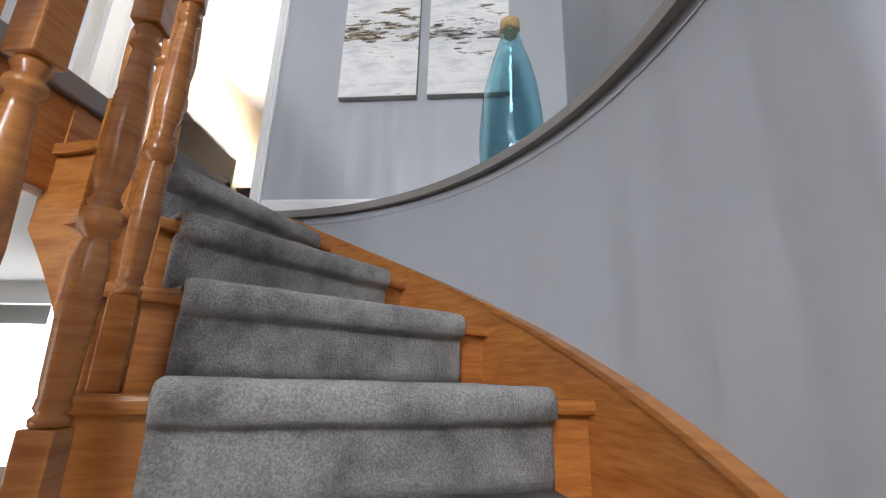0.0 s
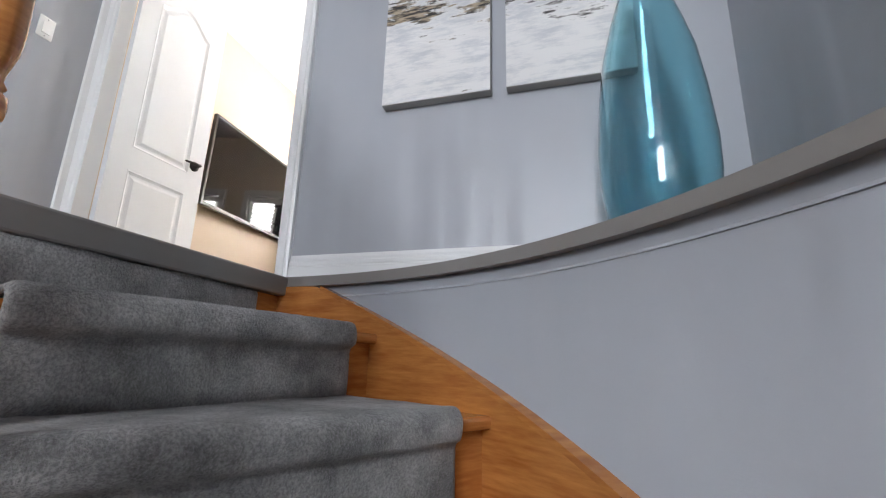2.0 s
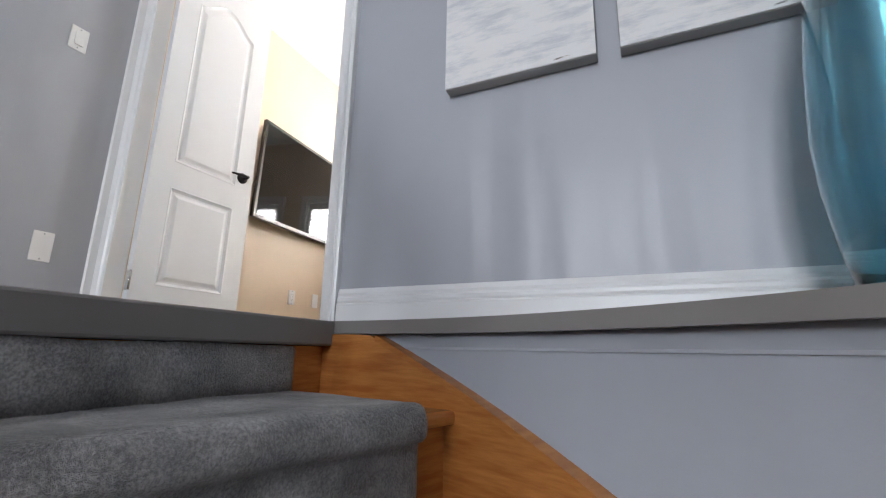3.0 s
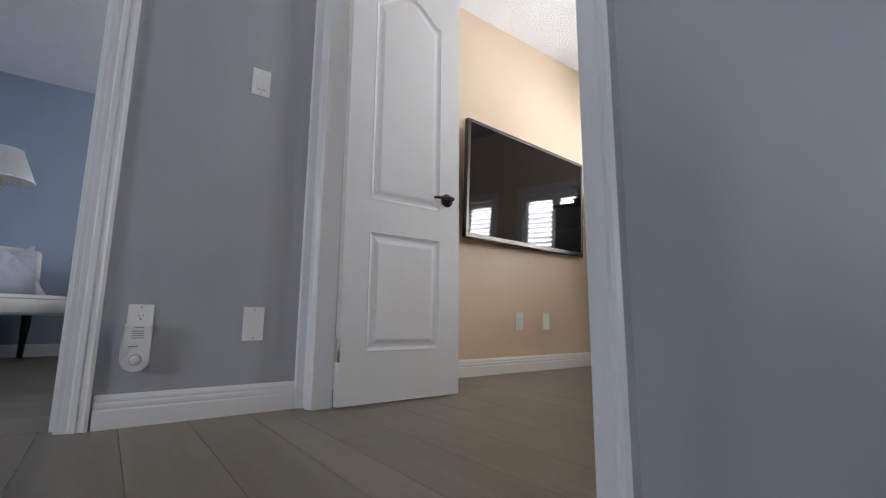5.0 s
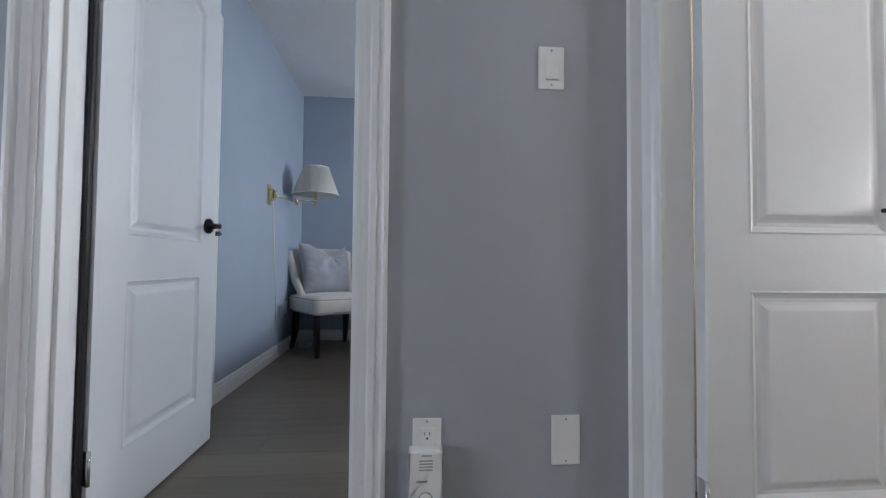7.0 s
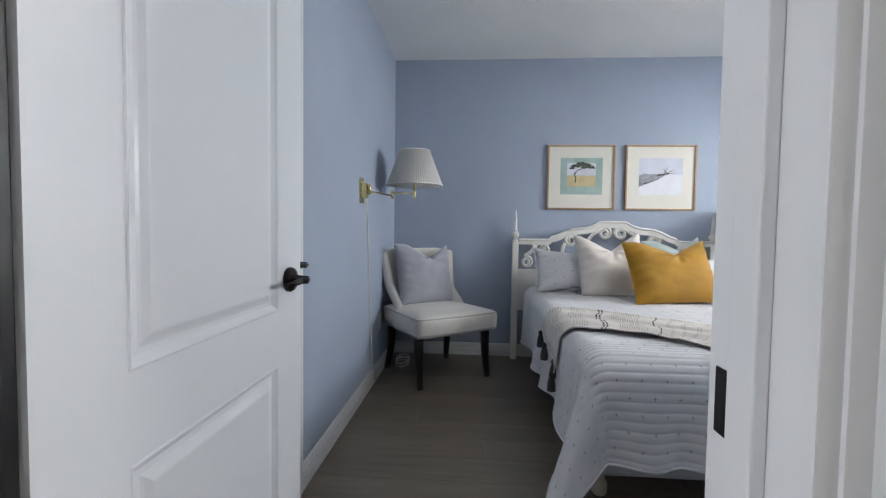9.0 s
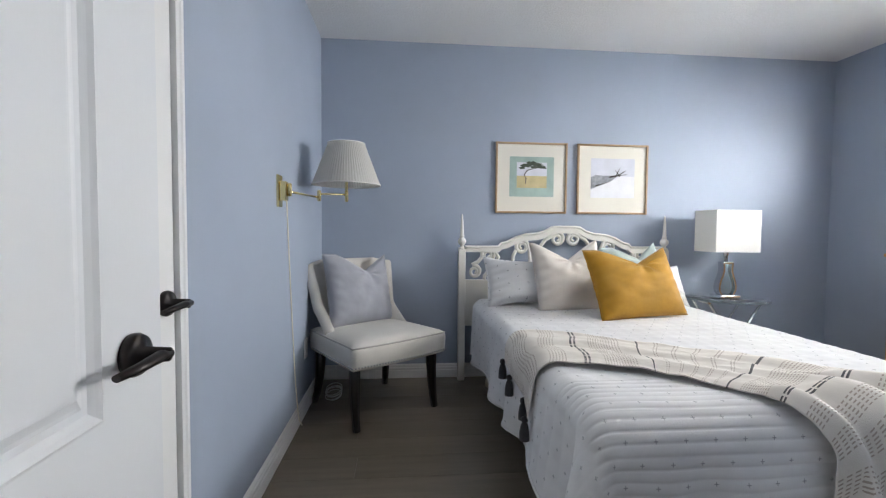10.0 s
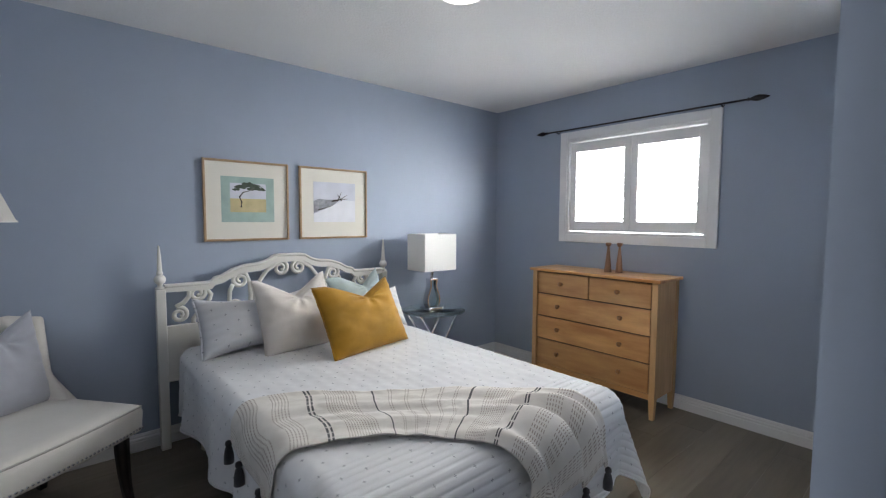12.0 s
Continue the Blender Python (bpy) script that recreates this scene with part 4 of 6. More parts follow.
NICKEL = metal("antique_nickel", (0.42, 0.39, 0.36), 0.25)
rows = [(0.16, 0.365), (0.385, 0.60), (0.62, 0.84), (0.86, 1.075), (1.12, 1.265)]
for i, (z0, z1) in enumerate(rows):
    spans = [(CYA + 0.03, (CYA + CYB) / 2 - 0.008), ((CYA + CYB) / 2 + 0.008, CYB - 0.03)] if i == 4 else [(CYA + 0.03, CYB - 0.03)]
    for y0, y1 in spans:
        dr = part("drawer", box(B(), CX1 - 0.01, y0, z0, CX1 + 0.012, y1, z1, 0.005, 3), CHERRY, chest)
        for y in ([(y0 + y1) / 2] if i == 4 else [y0 + 0.10, y1 - 0.10]):
            pull(dr, CX1 + 0.012, y, (z0 + z1) / 2)

POT = painted("pot_dark_glaze", (0.045, 0.042, 0.038), 0.35, 0.2)
LEAF = painted("leaf_green", (0.16, 0.22, 0.09), 0.6, 0.25, 60.0, 0.2, 30.0)
STEM = painted("stem_brown", (0.16, 0.11, 0.05), 0.7)
plant = thing("potted_sprigs", "small dark jug with thin green sprigs on the chest", "plant", pose(-2.10, 5.10, CH))
jug = part("jug", lathe(B(), [(0.03, 0), (0.034, 0.004), (0.05, 0.04), (0.048, 0.062), (0.03, 0.083), (0.026, 0.09), (0.034, 0.098), (0.029, 0.097), (0.022, 0.088), (0.02, 0.05)], 24), POT, plant)
for s_ in (-1, 1):
    part("jug_handle", tube(B(), [(0, s_ * 0.046, 0.06), (0, s_ * 0.062, 0.068), (0, s_ * 0.06, 0.082), (0, s_ * 0.03, 0.086)], 0.005, 8), POT, jug)
rng = random.Random(5)
leaves = B()
for i in range(8):
    a, ln = rng.uniform(0, 6.28), rng.uniform(0.10, 0.20)
    pts = [Vector((0, 0, 0.08)) + Vector((math.cos(a) * ln * t * t * 0.9, math.sin(a) * ln * t * (0.6 + 0.6 * t), ln * t * 0.85)) for t in (0, 0.25, 0.5, 0.75, 1)]
    sp = part("sprig", tube(B(), pts, 0.0014, 5), STEM, plant)
    for p in pts[1:] + [(pts[2] + pts[3]) / 2, (pts[3] + pts[4]) / 2]:
        for q in range(3):
            d = Vector((rng.uniform(-1, 1), rng.uniform(-1, 1), rng.uniform(-0.2, 1))).normalized()
            sd, l_ = d.orthogonal().normalized(), rng.uniform(0.014, 0.026)
            v = [leaves.verts.new(p + o) for o in (Vector(), d * l_ * 0.5 + sd * l_ * 0.28, d * l_, d * l_ * 0.5 - sd * l_ * 0.28)]
            leaves.faces.new(v)
part("leaves", leaves, LEAF, plant)["kind"] = "stuff"

# ---- bedroom: bed ----
BED_WHITE = painted("headboard_white_paint", (0.78, 0.76, 0.70), 0.4, 0.03, 70.0, 0.12)
HX, PYL, PYR = -5.375, 1.872, 3.408
headboard_thing = thing("bed", "white queen bed with a scrolled headboard", "bed")
for y in (PYL, PYR):
    bm = box(B(), HX - 0.025, y - 0.025, 0, HX + 0.025, y + 0.025, 0.955, 0.004)
    lathe(bm, [(0.018, 0.95), (0.026, 0.957), (0.026, 0.966), (0.014, 0.972), (0.013, 0.985), (0.022, 0.992), (0.030, 1.005), (0.031, 1.018), (0.024, 1.033), (0.013, 1.041), (0.018, 1.047), (0.018, 1.054), (0.0135, 1.06), (0.0125, 1.10), (0.009, 1.16), (0.0045, 1.205), (0.002, 1.212)], 20, Matrix.Translation((HX, y, 0)))
    part("post", bm, BED_WHITE, headboard_thing)
mid, half = (PYL + PYR) / 2, (PYR - PYL) / 2 - 0.02
RAIL = [(0.0, 1.133), (0.10, 1.133), (0.14, 1.128), (0.20, 1.10), (0.28, 1.082), (0.40, 1.075), (0.50, 1.052), (0.58, 1.018), (0.64, 1.008), (0.665, 0.985), (0.74, 0.983), (1.0, 0.983)]


def rail_z(t):
    for (a, za), (b_, zb) in zip(RAIL, RAIL[1:]):
        if t <= b_:
            k = (t - a) / (b_ - a)
            return za + (zb - za) * k
    return RAIL[-1][1]


N = 72
up = [(mid + half * (2 * i / N - 1), rail_z(abs(2 * i / N - 1))) for i in range(N + 1)]
lo = [(y, z - 0.045 - 0.012 * math.cos(math.pi * (y - mid) / (2 * half))) for y, z in up]
TO_YZ = Matrix(((0, 0, 1, 0), (1, 0, 0, 0), (0, 1, 0, 0), (0, 0, 0, 1)))
part("top_rail", prism(B(), lo + up[::-1], HX - 0.02, HX + 0.02, TO_YZ), BED_WHITE, headboard_thing)
part("rail_bead", tube(B(), [(HX + 0.02, y, z - 0.010) for y, z in up], 0.009, 8), BED_WHITE, headboard_thing)
part("lower_panel", box(B(), HX - 0.016, PYL + 0.02, 0.40, HX + 0.016, PYR - 0.02, 0.735, 0.004), BED_WHITE, headboard_thing)


def scroll(cy, cz, r0, turns, start, way, tail):
    """A flat spiral bar in the headboard's plane: the curl, then a tail through the given points."""
    pts, rad, n = [], [], int(18 * turns)
    for i in range(n + 1):
        t = i / n
        r, a = 0.012 + (r0 - 0.012) * t, radians(start) - way * 2 * math.pi * turns * (1 - t)
        pts.append((HX, cy + r * math.cos(a), cz + r * math.sin(a)))
        rad.append(0.010 + 0.004 * t)
    for p in tail:
        pts.append((HX, p[0], p[1]))
        rad.append(0.014)
    return tube(B(), pts, rad, 8, 1.0, (1, 0, 0))


for s_ in (-1, 1):
    def M(d):
        return mid + s_ * d
    w = 1 if s_ > 0 else -1
    for cd, cz, r0, turns, st, way, tail in (
            (0.062, 1.035, 0.050, 1.5, 100, -1, [(0.10, 1.058), (0.15, 1.03), (0.20, 0.965), (0.235, 0.88), (0.25, 0.78), (0.25, 0.735)]),
            (0.325, 0.975, 0.050, 1.5, 90, 1, [(0.29, 1.01), (0.268, 0.95), (0.262, 0.87), (0.27, 0.80), (0.28, 0.735)]),
            (0.36, 0.80, 0.042, 1.4, 60, -1, [(0.395, 0.85), (0.39, 0.91), (0.37, 0.95)]),
            (0.575, 0.915, 0.048, 1.5, 110, -1, [(0.535, 0.95), (0.50, 0.90), (0.52, 0.84), (0.57, 0.80), (0.60, 0.76), (0.60, 0.735)]),
            (0.675, 0.795, 0.045, 1.5, 80, -1, [(0.69, 0.845), (0.65, 0.865), (0.62, 0.90), (0.62, 0.95)])):
        pts = [(M(d), z) for d, z in tail]
        part("scroll", scroll(M(cd), cz, r0, turns, st if s_ > 0 else 180 - st, way * w, pts), BED_WHITE, headboard_thing)
BX0, BX1, BY0, BY1, BTOP = -5.33, -3.30, 1.955, 3.365, 0.605
BASE_FABRIC = fabric("box_spring_grey", (0.50, 0.51, 0.53), 0.05)
part("box_spring", box(B(), BX0, BY0 + 0.02, 0.17, BX1 - 0.03, BY1 - 0.02, 0.36, 0.02, 3), BASE_FABRIC, headboard_thing)
part("mattress", box(B(), BX0, BY0 + 0.03, 0.362, BX1 - 0.04, BY1 - 0.03, BTOP - 0.014, 0.085, 5), fabric("mattress_white", (0.75, 0.75, 0.75)), headboard_thing)
BEIGE_PL = painted("bed_foot_beige", (0.55, 0.48, 0.36), 0.5)
for x in (BX0 + 0.12, BX1 - 0.22):
    for y in (BY0 + 0.10, BY1 - 0.10):
        part("leg", lathe(B(), [(0.022, 0.0), (0.03, 0.01), (0.03, 0.05), (0.02, 0.06), (0.02, 0.172)], 14, Matrix.Translation((x, y, 0))), BEIGE_PL, headboard_thing)


R_SIDE, R_FOOT = 0.075, 0.115


def drape(x, y, lift=0.0, ripple=0.0):
    """Where a point of a cloth, laid flat at (x, y) over the bed, comes to hang."""
    x1, y0, y1 = BX1 - R_FOOT + 0.01, BY0 + R_SIDE - 0.01, BY1 - R_SIDE + 0.01
    side = -1 if y < (y0 + y1) / 2 else 1
    ex, ey = max(x - x1, 0.0), max(y0 - y, y - y1, 0.0)
    d = math.hypot(ex, ey)
    px, py = min(x, x1), min(max(y, y0), y1)
    if d < 1e-6:
        return Vector((x, y, BTOP + lift))
    ux, uy = ex / d, side * ey / d
    r = R_FOOT * ux * ux + R_SIDE * uy * uy + lift
    arc = r * math.pi / 2
    if d < arc:
        t = d / r
        return Vector((px + ux * r * math.sin(t), py + uy * r * math.sin(t), BTOP + lift - r * (1 - math.cos(t))))
    h = d - arc
    turn = math.atan2(ey, ex)
    along = px * 1.0 + side * py * 1.3 + turn * 0.35
    flare = 0.05 * h + ripple * h * math.sin(along * 14 + 1.3 * math.sin(along * 6)) + 0.34 * h * math.sin(2 * turn) ** 2
    out = r + flare
    return Vector((px + ux * out, py + uy * out, BTOP + lift - r - h))


def quilt_material(name="quilt_white_cross_stitch", flat=True):
    """White cotton with rows of small grey cross stitches."""
    m, nt, b = principled(name, 0.9)
    sep = nt.nodes.new("ShaderNodeSeparateXYZ")
    nt.links.new(nt.nodes.new("ShaderNodeUVMap").outputs[0] if flat else coords(nt, "Object"), sep.inputs[0])
    axis = "Y" if flat else "Z"

    def mth(op, a, b_=None, c_=None):
        n = nt.nodes.new("ShaderNodeMath")
        n.operation = op
        for i, q in enumerate((a, b_, c_)):
            if q is None:
                continue
            if isinstance(q, (int, float)):
                n.inputs[i].default_value = q
            else:
                nt.links.new(q, n.inputs[i])
        return n.outputs[0]

    px, py = 0.060, 0.085
    row = mth("FLOOR", mth("DIVIDE", sep.outputs["X"], px))
    shift = mth("MULTIPLY", mth("MODULO", row, 2.0), py / 2)
    fx = mth("SUBTRACT", mth("MULTIPLY", mth("FRACT", mth("DIVIDE", sep.outputs["X"], px)), px), px / 2)
    fy = mth("SUBTRACT", mth("MULTIPLY", mth("FRACT", mth("DIVIDE", mth("ADD", sep.outputs[axis], shift), py)), py), py / 2)
    ax, ay = mth("ABSOLUTE", fx), mth("ABSOLUTE", fy)
    bar1 = mth("MULTIPLY", mth("LESS_THAN", ax, 0.0064), mth("LESS_THAN", ay, 0.0012))
    bar2 = mth("MULTIPLY", mth("LESS_THAN", ay, 0.0064), mth("LESS_THAN", ax, 0.0012))
    cross = mth("MAXIMUM", bar1, bar2)
    v = coords(nt)
    white = ramp_between(nt, noise_tex(nt, v, 6.0, 4.0), (0.70, 0.70, 0.715), (0.78, 0.78, 0.79))
    mx = nt.nodes.new("ShaderNodeMix")
    mx.data_type = "RGBA"
    nt.links.new(cross, mx.inputs["Factor"])
    nt.links.new(white, mx.inputs["A"])
    mx.inputs["B"].default_value = (0.33, 0.34, 0.36, 1)
    nt.links.new(mx.outputs["Result"], b.inputs["Base Color"])
    add_bump(nt, b, noise_tex(nt, v, 500.0, 2.0), 0.25, 0.001)
    return m


def cloth_mesh(bm_f, nu, nv, uvf, thick, material, name, parent):
    """A draped sheet with its flat coordinates kept as UVs, in metres."""
    g = bmesh.new()
    lay = g.loops.layers.uv.new("UVMap")
    vs = [[g.verts.new(bm_f(i / nu, j / nv)) for j in range(nv + 1)] for i in range(nu + 1)]
    for i in range(nu):
        for j in range(nv):
            f = g.faces.new((vs[i][j], vs[i + 1][j], vs[i + 1][j + 1], vs[i][j + 1]))
            f.smooth = True
            for l_, (p, q) in zip(f.loops, ((i, j), (i + 1, j), (i + 1, j + 1), (i, j + 1))):
                l_[lay].uv = uvf(p / nu, q / nv)
    bmesh.ops.recalc_face_normals(g, faces=g.faces)
    me = bpy.data.meshes.new(name)
    g.to_mesh(me)
    g.free()
    me.materials.append(material)
    ob = new(name, me)
    if parent:
        ob.parent = parent
    if thick:
        so = ob.modifiers.new("thickness", "SOLIDIFY")
        so.thickness, so.offset = thick, -1.0
    return ob


SHAM = fabric("sham_white_cotton", (0.74, 0.74, 0.75), 0.03, 400.0, 0.9, 0.3)
SHAM_QUILT = quilt_material("sham_white_cross_stitch", False)
QX0, QX1, QY0, QY1 = -5.30, BX1 + 0.33, BY0 - 0.37, BY1 + 0.37


def quilt_flat(u, v):
    return QX0 + (QX1 - QX0) * u, QY0 + (QY1 - QY0) * v


def quilt_point(u, v):
    x, y = quilt_flat(u, v)
    p = drape(x, y, 0.0, 0.09)
    e = 0.004
    n = (drape(x + e, y) - drape(x - e, y)).cross(drape(x, y + e) - drape(x, y - e))
    n = n.normalized() if n.length > 1e-9 else Vector((0, 0, 1))
    # channels stitched across the foot end and along the sides
    edge = max((x - (BX1 - 0.30)) / 0.05, 0.0) * min(1.0, max(0.0, (y - BY0 + 0.02) / 0.06))
    s_ = min(1.0, edge)
    puff = s_ * 0.0050 * (abs(math.sin(math.pi * x / 0.034)) ** 0.45 - 0.6)
    puff += (1 - s_) * 0.0022 * abs(math.sin(math.pi * x / 0.085)) * abs(math.sin(math.pi * y / 0.07))
    if p.z > BTOP - 0.01:
        puff += 0.004 * noise.noise(Vector((x * 5, y * 5, 0)))
    return p + n * puff


quilt = cloth_mesh(quilt_point, 640, 150, quilt_flat, 0.006, quilt_material(), "quilt", None)
tagged(quilt, "white quilted coverlet with grey cross stitches on the bed", "bedspread")
hem = [quilt_point(u / 60, 0) for u in range(0, 60)] + [quilt_point(1, v / 60) for v in range(0, 60)] + [quilt_point(1 - u / 60, 1) for u in range(0, 61)]
part("hem", tube(B(), hem, 0.005, 6), SHAM, quilt, "stitched white hem")


def throw_material():
    """Cream cotton with dark triple stripes and rows of grey dashes across its length."""
    m, nt, b = principled("throw_cream_striped", 0.95)
    uv = nt.nodes.new("ShaderNodeUVMap")
    sep = nt.nodes.new("ShaderNodeSeparateXYZ")
    nt.links.new(uv.outputs[0], sep.inputs[0])

    def mth(op, a, b_=None):
        n = nt.nodes.new("ShaderNodeMath")
        n.operation = op
        for i, q in enumerate((a, b_)):
            if q is None:
                continue
            if isinstance(q, (int, float)):
                n.inputs[i].default_value = q
            else:
                nt.links.new(q, n.inputs[i])
        return n.outputs[0]

    x, y = sep.outputs["X"], sep.outputs["Y"]
    d = mth("ABSOLUTE", mth("SUBTRACT", x, 0.905))

    def between(q, lo, hi):
        return mth("MULTIPLY", mth("GREATER_THAN", q, lo), mth("LESS_THAN", q, hi))

    # single dark lines nearer the middle, broken double ones further out
    broken = mth("LESS_THAN", mth("FRACT", mth("DIVIDE", y, 0.046)), 0.86)
    triple = mth("MAXIMUM", between(d, 0.226, 0.235), mth("MULTIPLY", mth("MAXIMUM", between(d, 0.507, 0.516), between(d, 0.523, 0.532)), broken))
    dash = mth("LESS_THAN", mth("FRACT", mth("DIVIDE", y, 0.0145)), 0.62)
    row = mth("LESS_THAN", mth("FRACT", mth("DIVIDE", x, 0.0125)), 0.40)
    dense = mth("MAXIMUM", between(d, 0.295, 0.445), mth("MULTIPLY", mth("GREATER_THAN", d, 0.575), mth("LESS_THAN", mth("FRACT", mth("DIVIDE", d, 0.12)), 0.62)))
    sparse = mth("MULTIPLY", mth("LESS_THAN", d, 0.20), mth("LESS_THAN", mth("FRACT", mth("DIVIDE", x, 0.075)), 0.30))
    light = mth("MULTIPLY", mth("MULTIPLY", mth("MAXIMUM", dense, sparse), row), dash)
    v = coords(nt)
    cream = ramp_between(nt, noise_tex(nt, v, 9.0, 5.0), (0.66, 0.625, 0.58), (0.76, 0.725, 0.68))
    m1, m2 = nt.nodes.new("ShaderNodeMix"), nt.nodes.new("ShaderNodeMix")
    m1.data_type = m2.data_type = "RGBA"
    nt.links.new(light, m1.inputs["Factor"]), nt.links.new(cream, m1.inputs["A"])
    m1.inputs["B"].default_value = (0.40, 0.35, 0.31, 1)
    nt.links.new(triple, m2.inputs["Factor"]), nt.links.new(m1.outputs["Result"], m2.inputs["A"])
    m2.inputs["B"].default_value = (0.09, 0.09, 0.095, 1)
    nt.links.new(m2.outputs["Result"], b.inputs["Base Color"])
    add_bump(nt, b, noise_tex(nt, v, 320.0, 2.0), 0.5, 0.002)
    return m


# the two long edges of the throw, laid flat: over the side of the bed, across, and over its foot
HEAD_EDGE = [Vector(p) for p in ((-4.20, 1.84), (-4.23, 2.02), (-4.17, 2.22), (-4.00, 2.42), (-3.74, 2.80), (-3.53, 3.03), (-3.30, 3.10), (-3.08, 3.10))]
FOOT_EDGE = [Vector(p) for p in ((-3.78, 1.74), (-3.75, 1.93), (-3.70, 2.12), (-3.60, 2.30), (-3.46, 2.45), (-3.33, 2.53), (-3.17, 2.60), (-2.98, 2.63))]
STEPS = [0.0]
for a2, b2 in zip(HEAD_EDGE, HEAD_EDGE[1:]):
    STEPS.append(STEPS[-1] + (b2 - a2).length)


def line_at(line, t):
    """A point on an edge of the throw, t from 0 to 1 along its length."""
    s2 = t * STEPS[-1]
    i = max(k for k in range(len(line) - 1) if STEPS[k] <= s2 + 1e-9)
    f = (s2 - STEPS[i]) / (STEPS[i + 1] - STEPS[i])
    p0, p1, p2, p3 = line[max(i - 1, 0)], line[i], line[i + 1], line[min(i + 2, len(line) - 1)]
    return 0.5 * ((2 * p1) + (p2 - p0) * f + (2 * p0 - 5 * p1 + 4 * p2 - p3) * f * f + (3 * p1 - p0 - 3 * p2 + p3) * f ** 3)


def throw_flat(u, v):
    q = line_at(HEAD_EDGE, u).lerp(line_at(FOOT_EDGE, u), v)
    return q.x, q.y + 0.012 * math.sin(v * 9 + u * 4)


def throw_point(u, v):
    x, y = throw_flat(u, v)
    end = max(0.0, min(1.0, (u - 0.62) / 0.3))
    end = end * end * (3 - 2 * end)
    fold = math.sin(v * 17 + 3 * math.sin(u * 5)) + 0.6 * math.sin(v * 31 + 2 + 4 * u)
    deep = abs(math.sin(v * 9.5 + 0.8 * math.sin(u * 6))) ** 1.6
    crease = 0.006 * noise.noise(Vector((u * 14, v * 5, 1.0))) + 0.003 * noise.noise(Vector((u * 30, v * 14, 3.0)))
    return drape(x, y, 0.011 + 0.0065 * (fold + 1.5) * (0.4 + 0.6 * u) + 0.050 * deep * end + max(-0.006, crease), 0.20)


throw = cloth_mesh(throw_point, 180, 90, lambda u, v: (u * 1.9, v * 0.52), 0.004, throw_material(), "throw_blanket", None)
tagged(throw, "cream striped woven throw draped over the foot of the bed", "blanket")
TASSEL = fabric("tassel_charcoal", (0.035, 0.035, 0.04), 0.3)
for u, v in ((0.0, 0.02), (0.0, 0.3), (0.0, 0.65), (0.0, 0.98), (1.0, 0.02), (1.0, 0.36), (1.0, 0.7), (1.0, 0.98)):
    p = throw_point(u, v) + Vector((0.012 if u else 0, 0 if u else -0.012, 0))
    part("tassel", lathe(B(), [(0.003, 0.006), (0.012, 0.0), (0.014, -0.012), (0.009, -0.018), (0.014, -0.028), (0.019, -0.055), (0.02, -0.085), (0.012, -0.088)], 12, Matrix.Translation(p)), TASSEL, throw, "charcoal yarn tassel")


# ---- pillows ----
def pillow(name, label, material, at, w, h, t, chop=0.0, flange=0.0, pinch=0.06, notch=0.0):
    """A stuffed pillow, standing in its local xz plane; chop pushes the top edge down in the middle."""
    bm = B()
    n = 44
    for side in (-1, 1):
        def f(u, v, side=side):
            a, b_ = 2 * u - 1, 2 * v - 1
            puff = max(0.0, (1 - abs(a) ** 3.2)) ** 0.55 * max(0.0, (1 - abs(b_) ** 3.2)) ** 0.55
            pin = pinch * (1 - (abs(a) ** 2.2)) * b_ * abs(b_) * -1
            pin2 = 0.05 * (1 - (abs(b_) ** 2.2)) * a * abs(a) * -1
            z = b_ + pin
            if chop:
                k = max(0.0, 1 - abs(a - notch) / (0.92 - abs(notch) * 0.3))
                z -= chop * (k ** 1.15) * max(0.0, (b_ + 0.25) / 1.25) ** 1.4 / (h / 2)
                puff *= 1 - 0.5 * k * max(0.0, b_) ** 2
                da, db = a - notch, b_ - 0.75
                reach = math.hypot(da, db)
                puff *= 1 + 0.16 * math.sin(9 * math.atan2(da, -db)) * math.exp(-2.2 * reach) * min(1.0, reach * 5)
            wr = 0.009 * noise.noise(Vector((a * 2.4, b_ * 2.4, 4.0 + len(label)))) + 0.0012 * noise.noise(Vector((a * 8, b_ * 8, 2.0 + len(label))))
            edge_fold = 0.006 * math.sin(b_ * 22 + 2 * math.sin(a * 5)) * max(0.0, abs(a) - 0.6) / 0.4
            wr += edge_fold
            return Vector(((a + pin2) * w / 2, side * (t / 2 * puff + wr * puff), z * h / 2))
        grid_sheet(bm, n, n, f)
    bmesh.ops.remove_doubles(bm, verts=bm.verts, dist=0.0008)
    bmesh.ops.recalc_face_normals(bm, faces=bm.faces)
    ob = part(name, bm, material)
    ob.matrix_basis = at
    tagged(ob, label, "pillow")
    if flange:
        pts = []
        for i in range(100):
            s_ = i / 25
            e, k = s_ % 1 * 2 - 1, int(s_)
            a, b_ = ((e, -1), (1, e), (-e, 1), (-1, -e))[k]
            pts.append(Vector(((a - 0.05 * (1 - abs(b_) ** 2.2) * a * abs(a)) * w / 2, 0, (b_ - pinch * (1 - abs(a) ** 2.2) * b_ * abs(b_) - (chop * max(0.0, 1 - abs(a - notch) / (0.92 - abs(notch) * 0.3)) ** 1.15 / (h / 2) if b_ > 0.99 else 0)) * h / 2)))
        part("piping", tube(B(), pts, flange, 6, closed=True), material, ob)
    return ob


def stand(centre, wide, up):
    """A pose whose x runs along wide and z along up."""
    x, z = Vector(wide).normalized(), Vector(up).normalized()
    y = z.cross(x).normalized()
    z = x.cross(y)
    return Matrix(((x.x, y.x, z.x, centre[0]), (x.y, y.y, z.y, centre[1]), (x.z, y.z, z.z, centre[2]), (0, 0, 0, 1)))


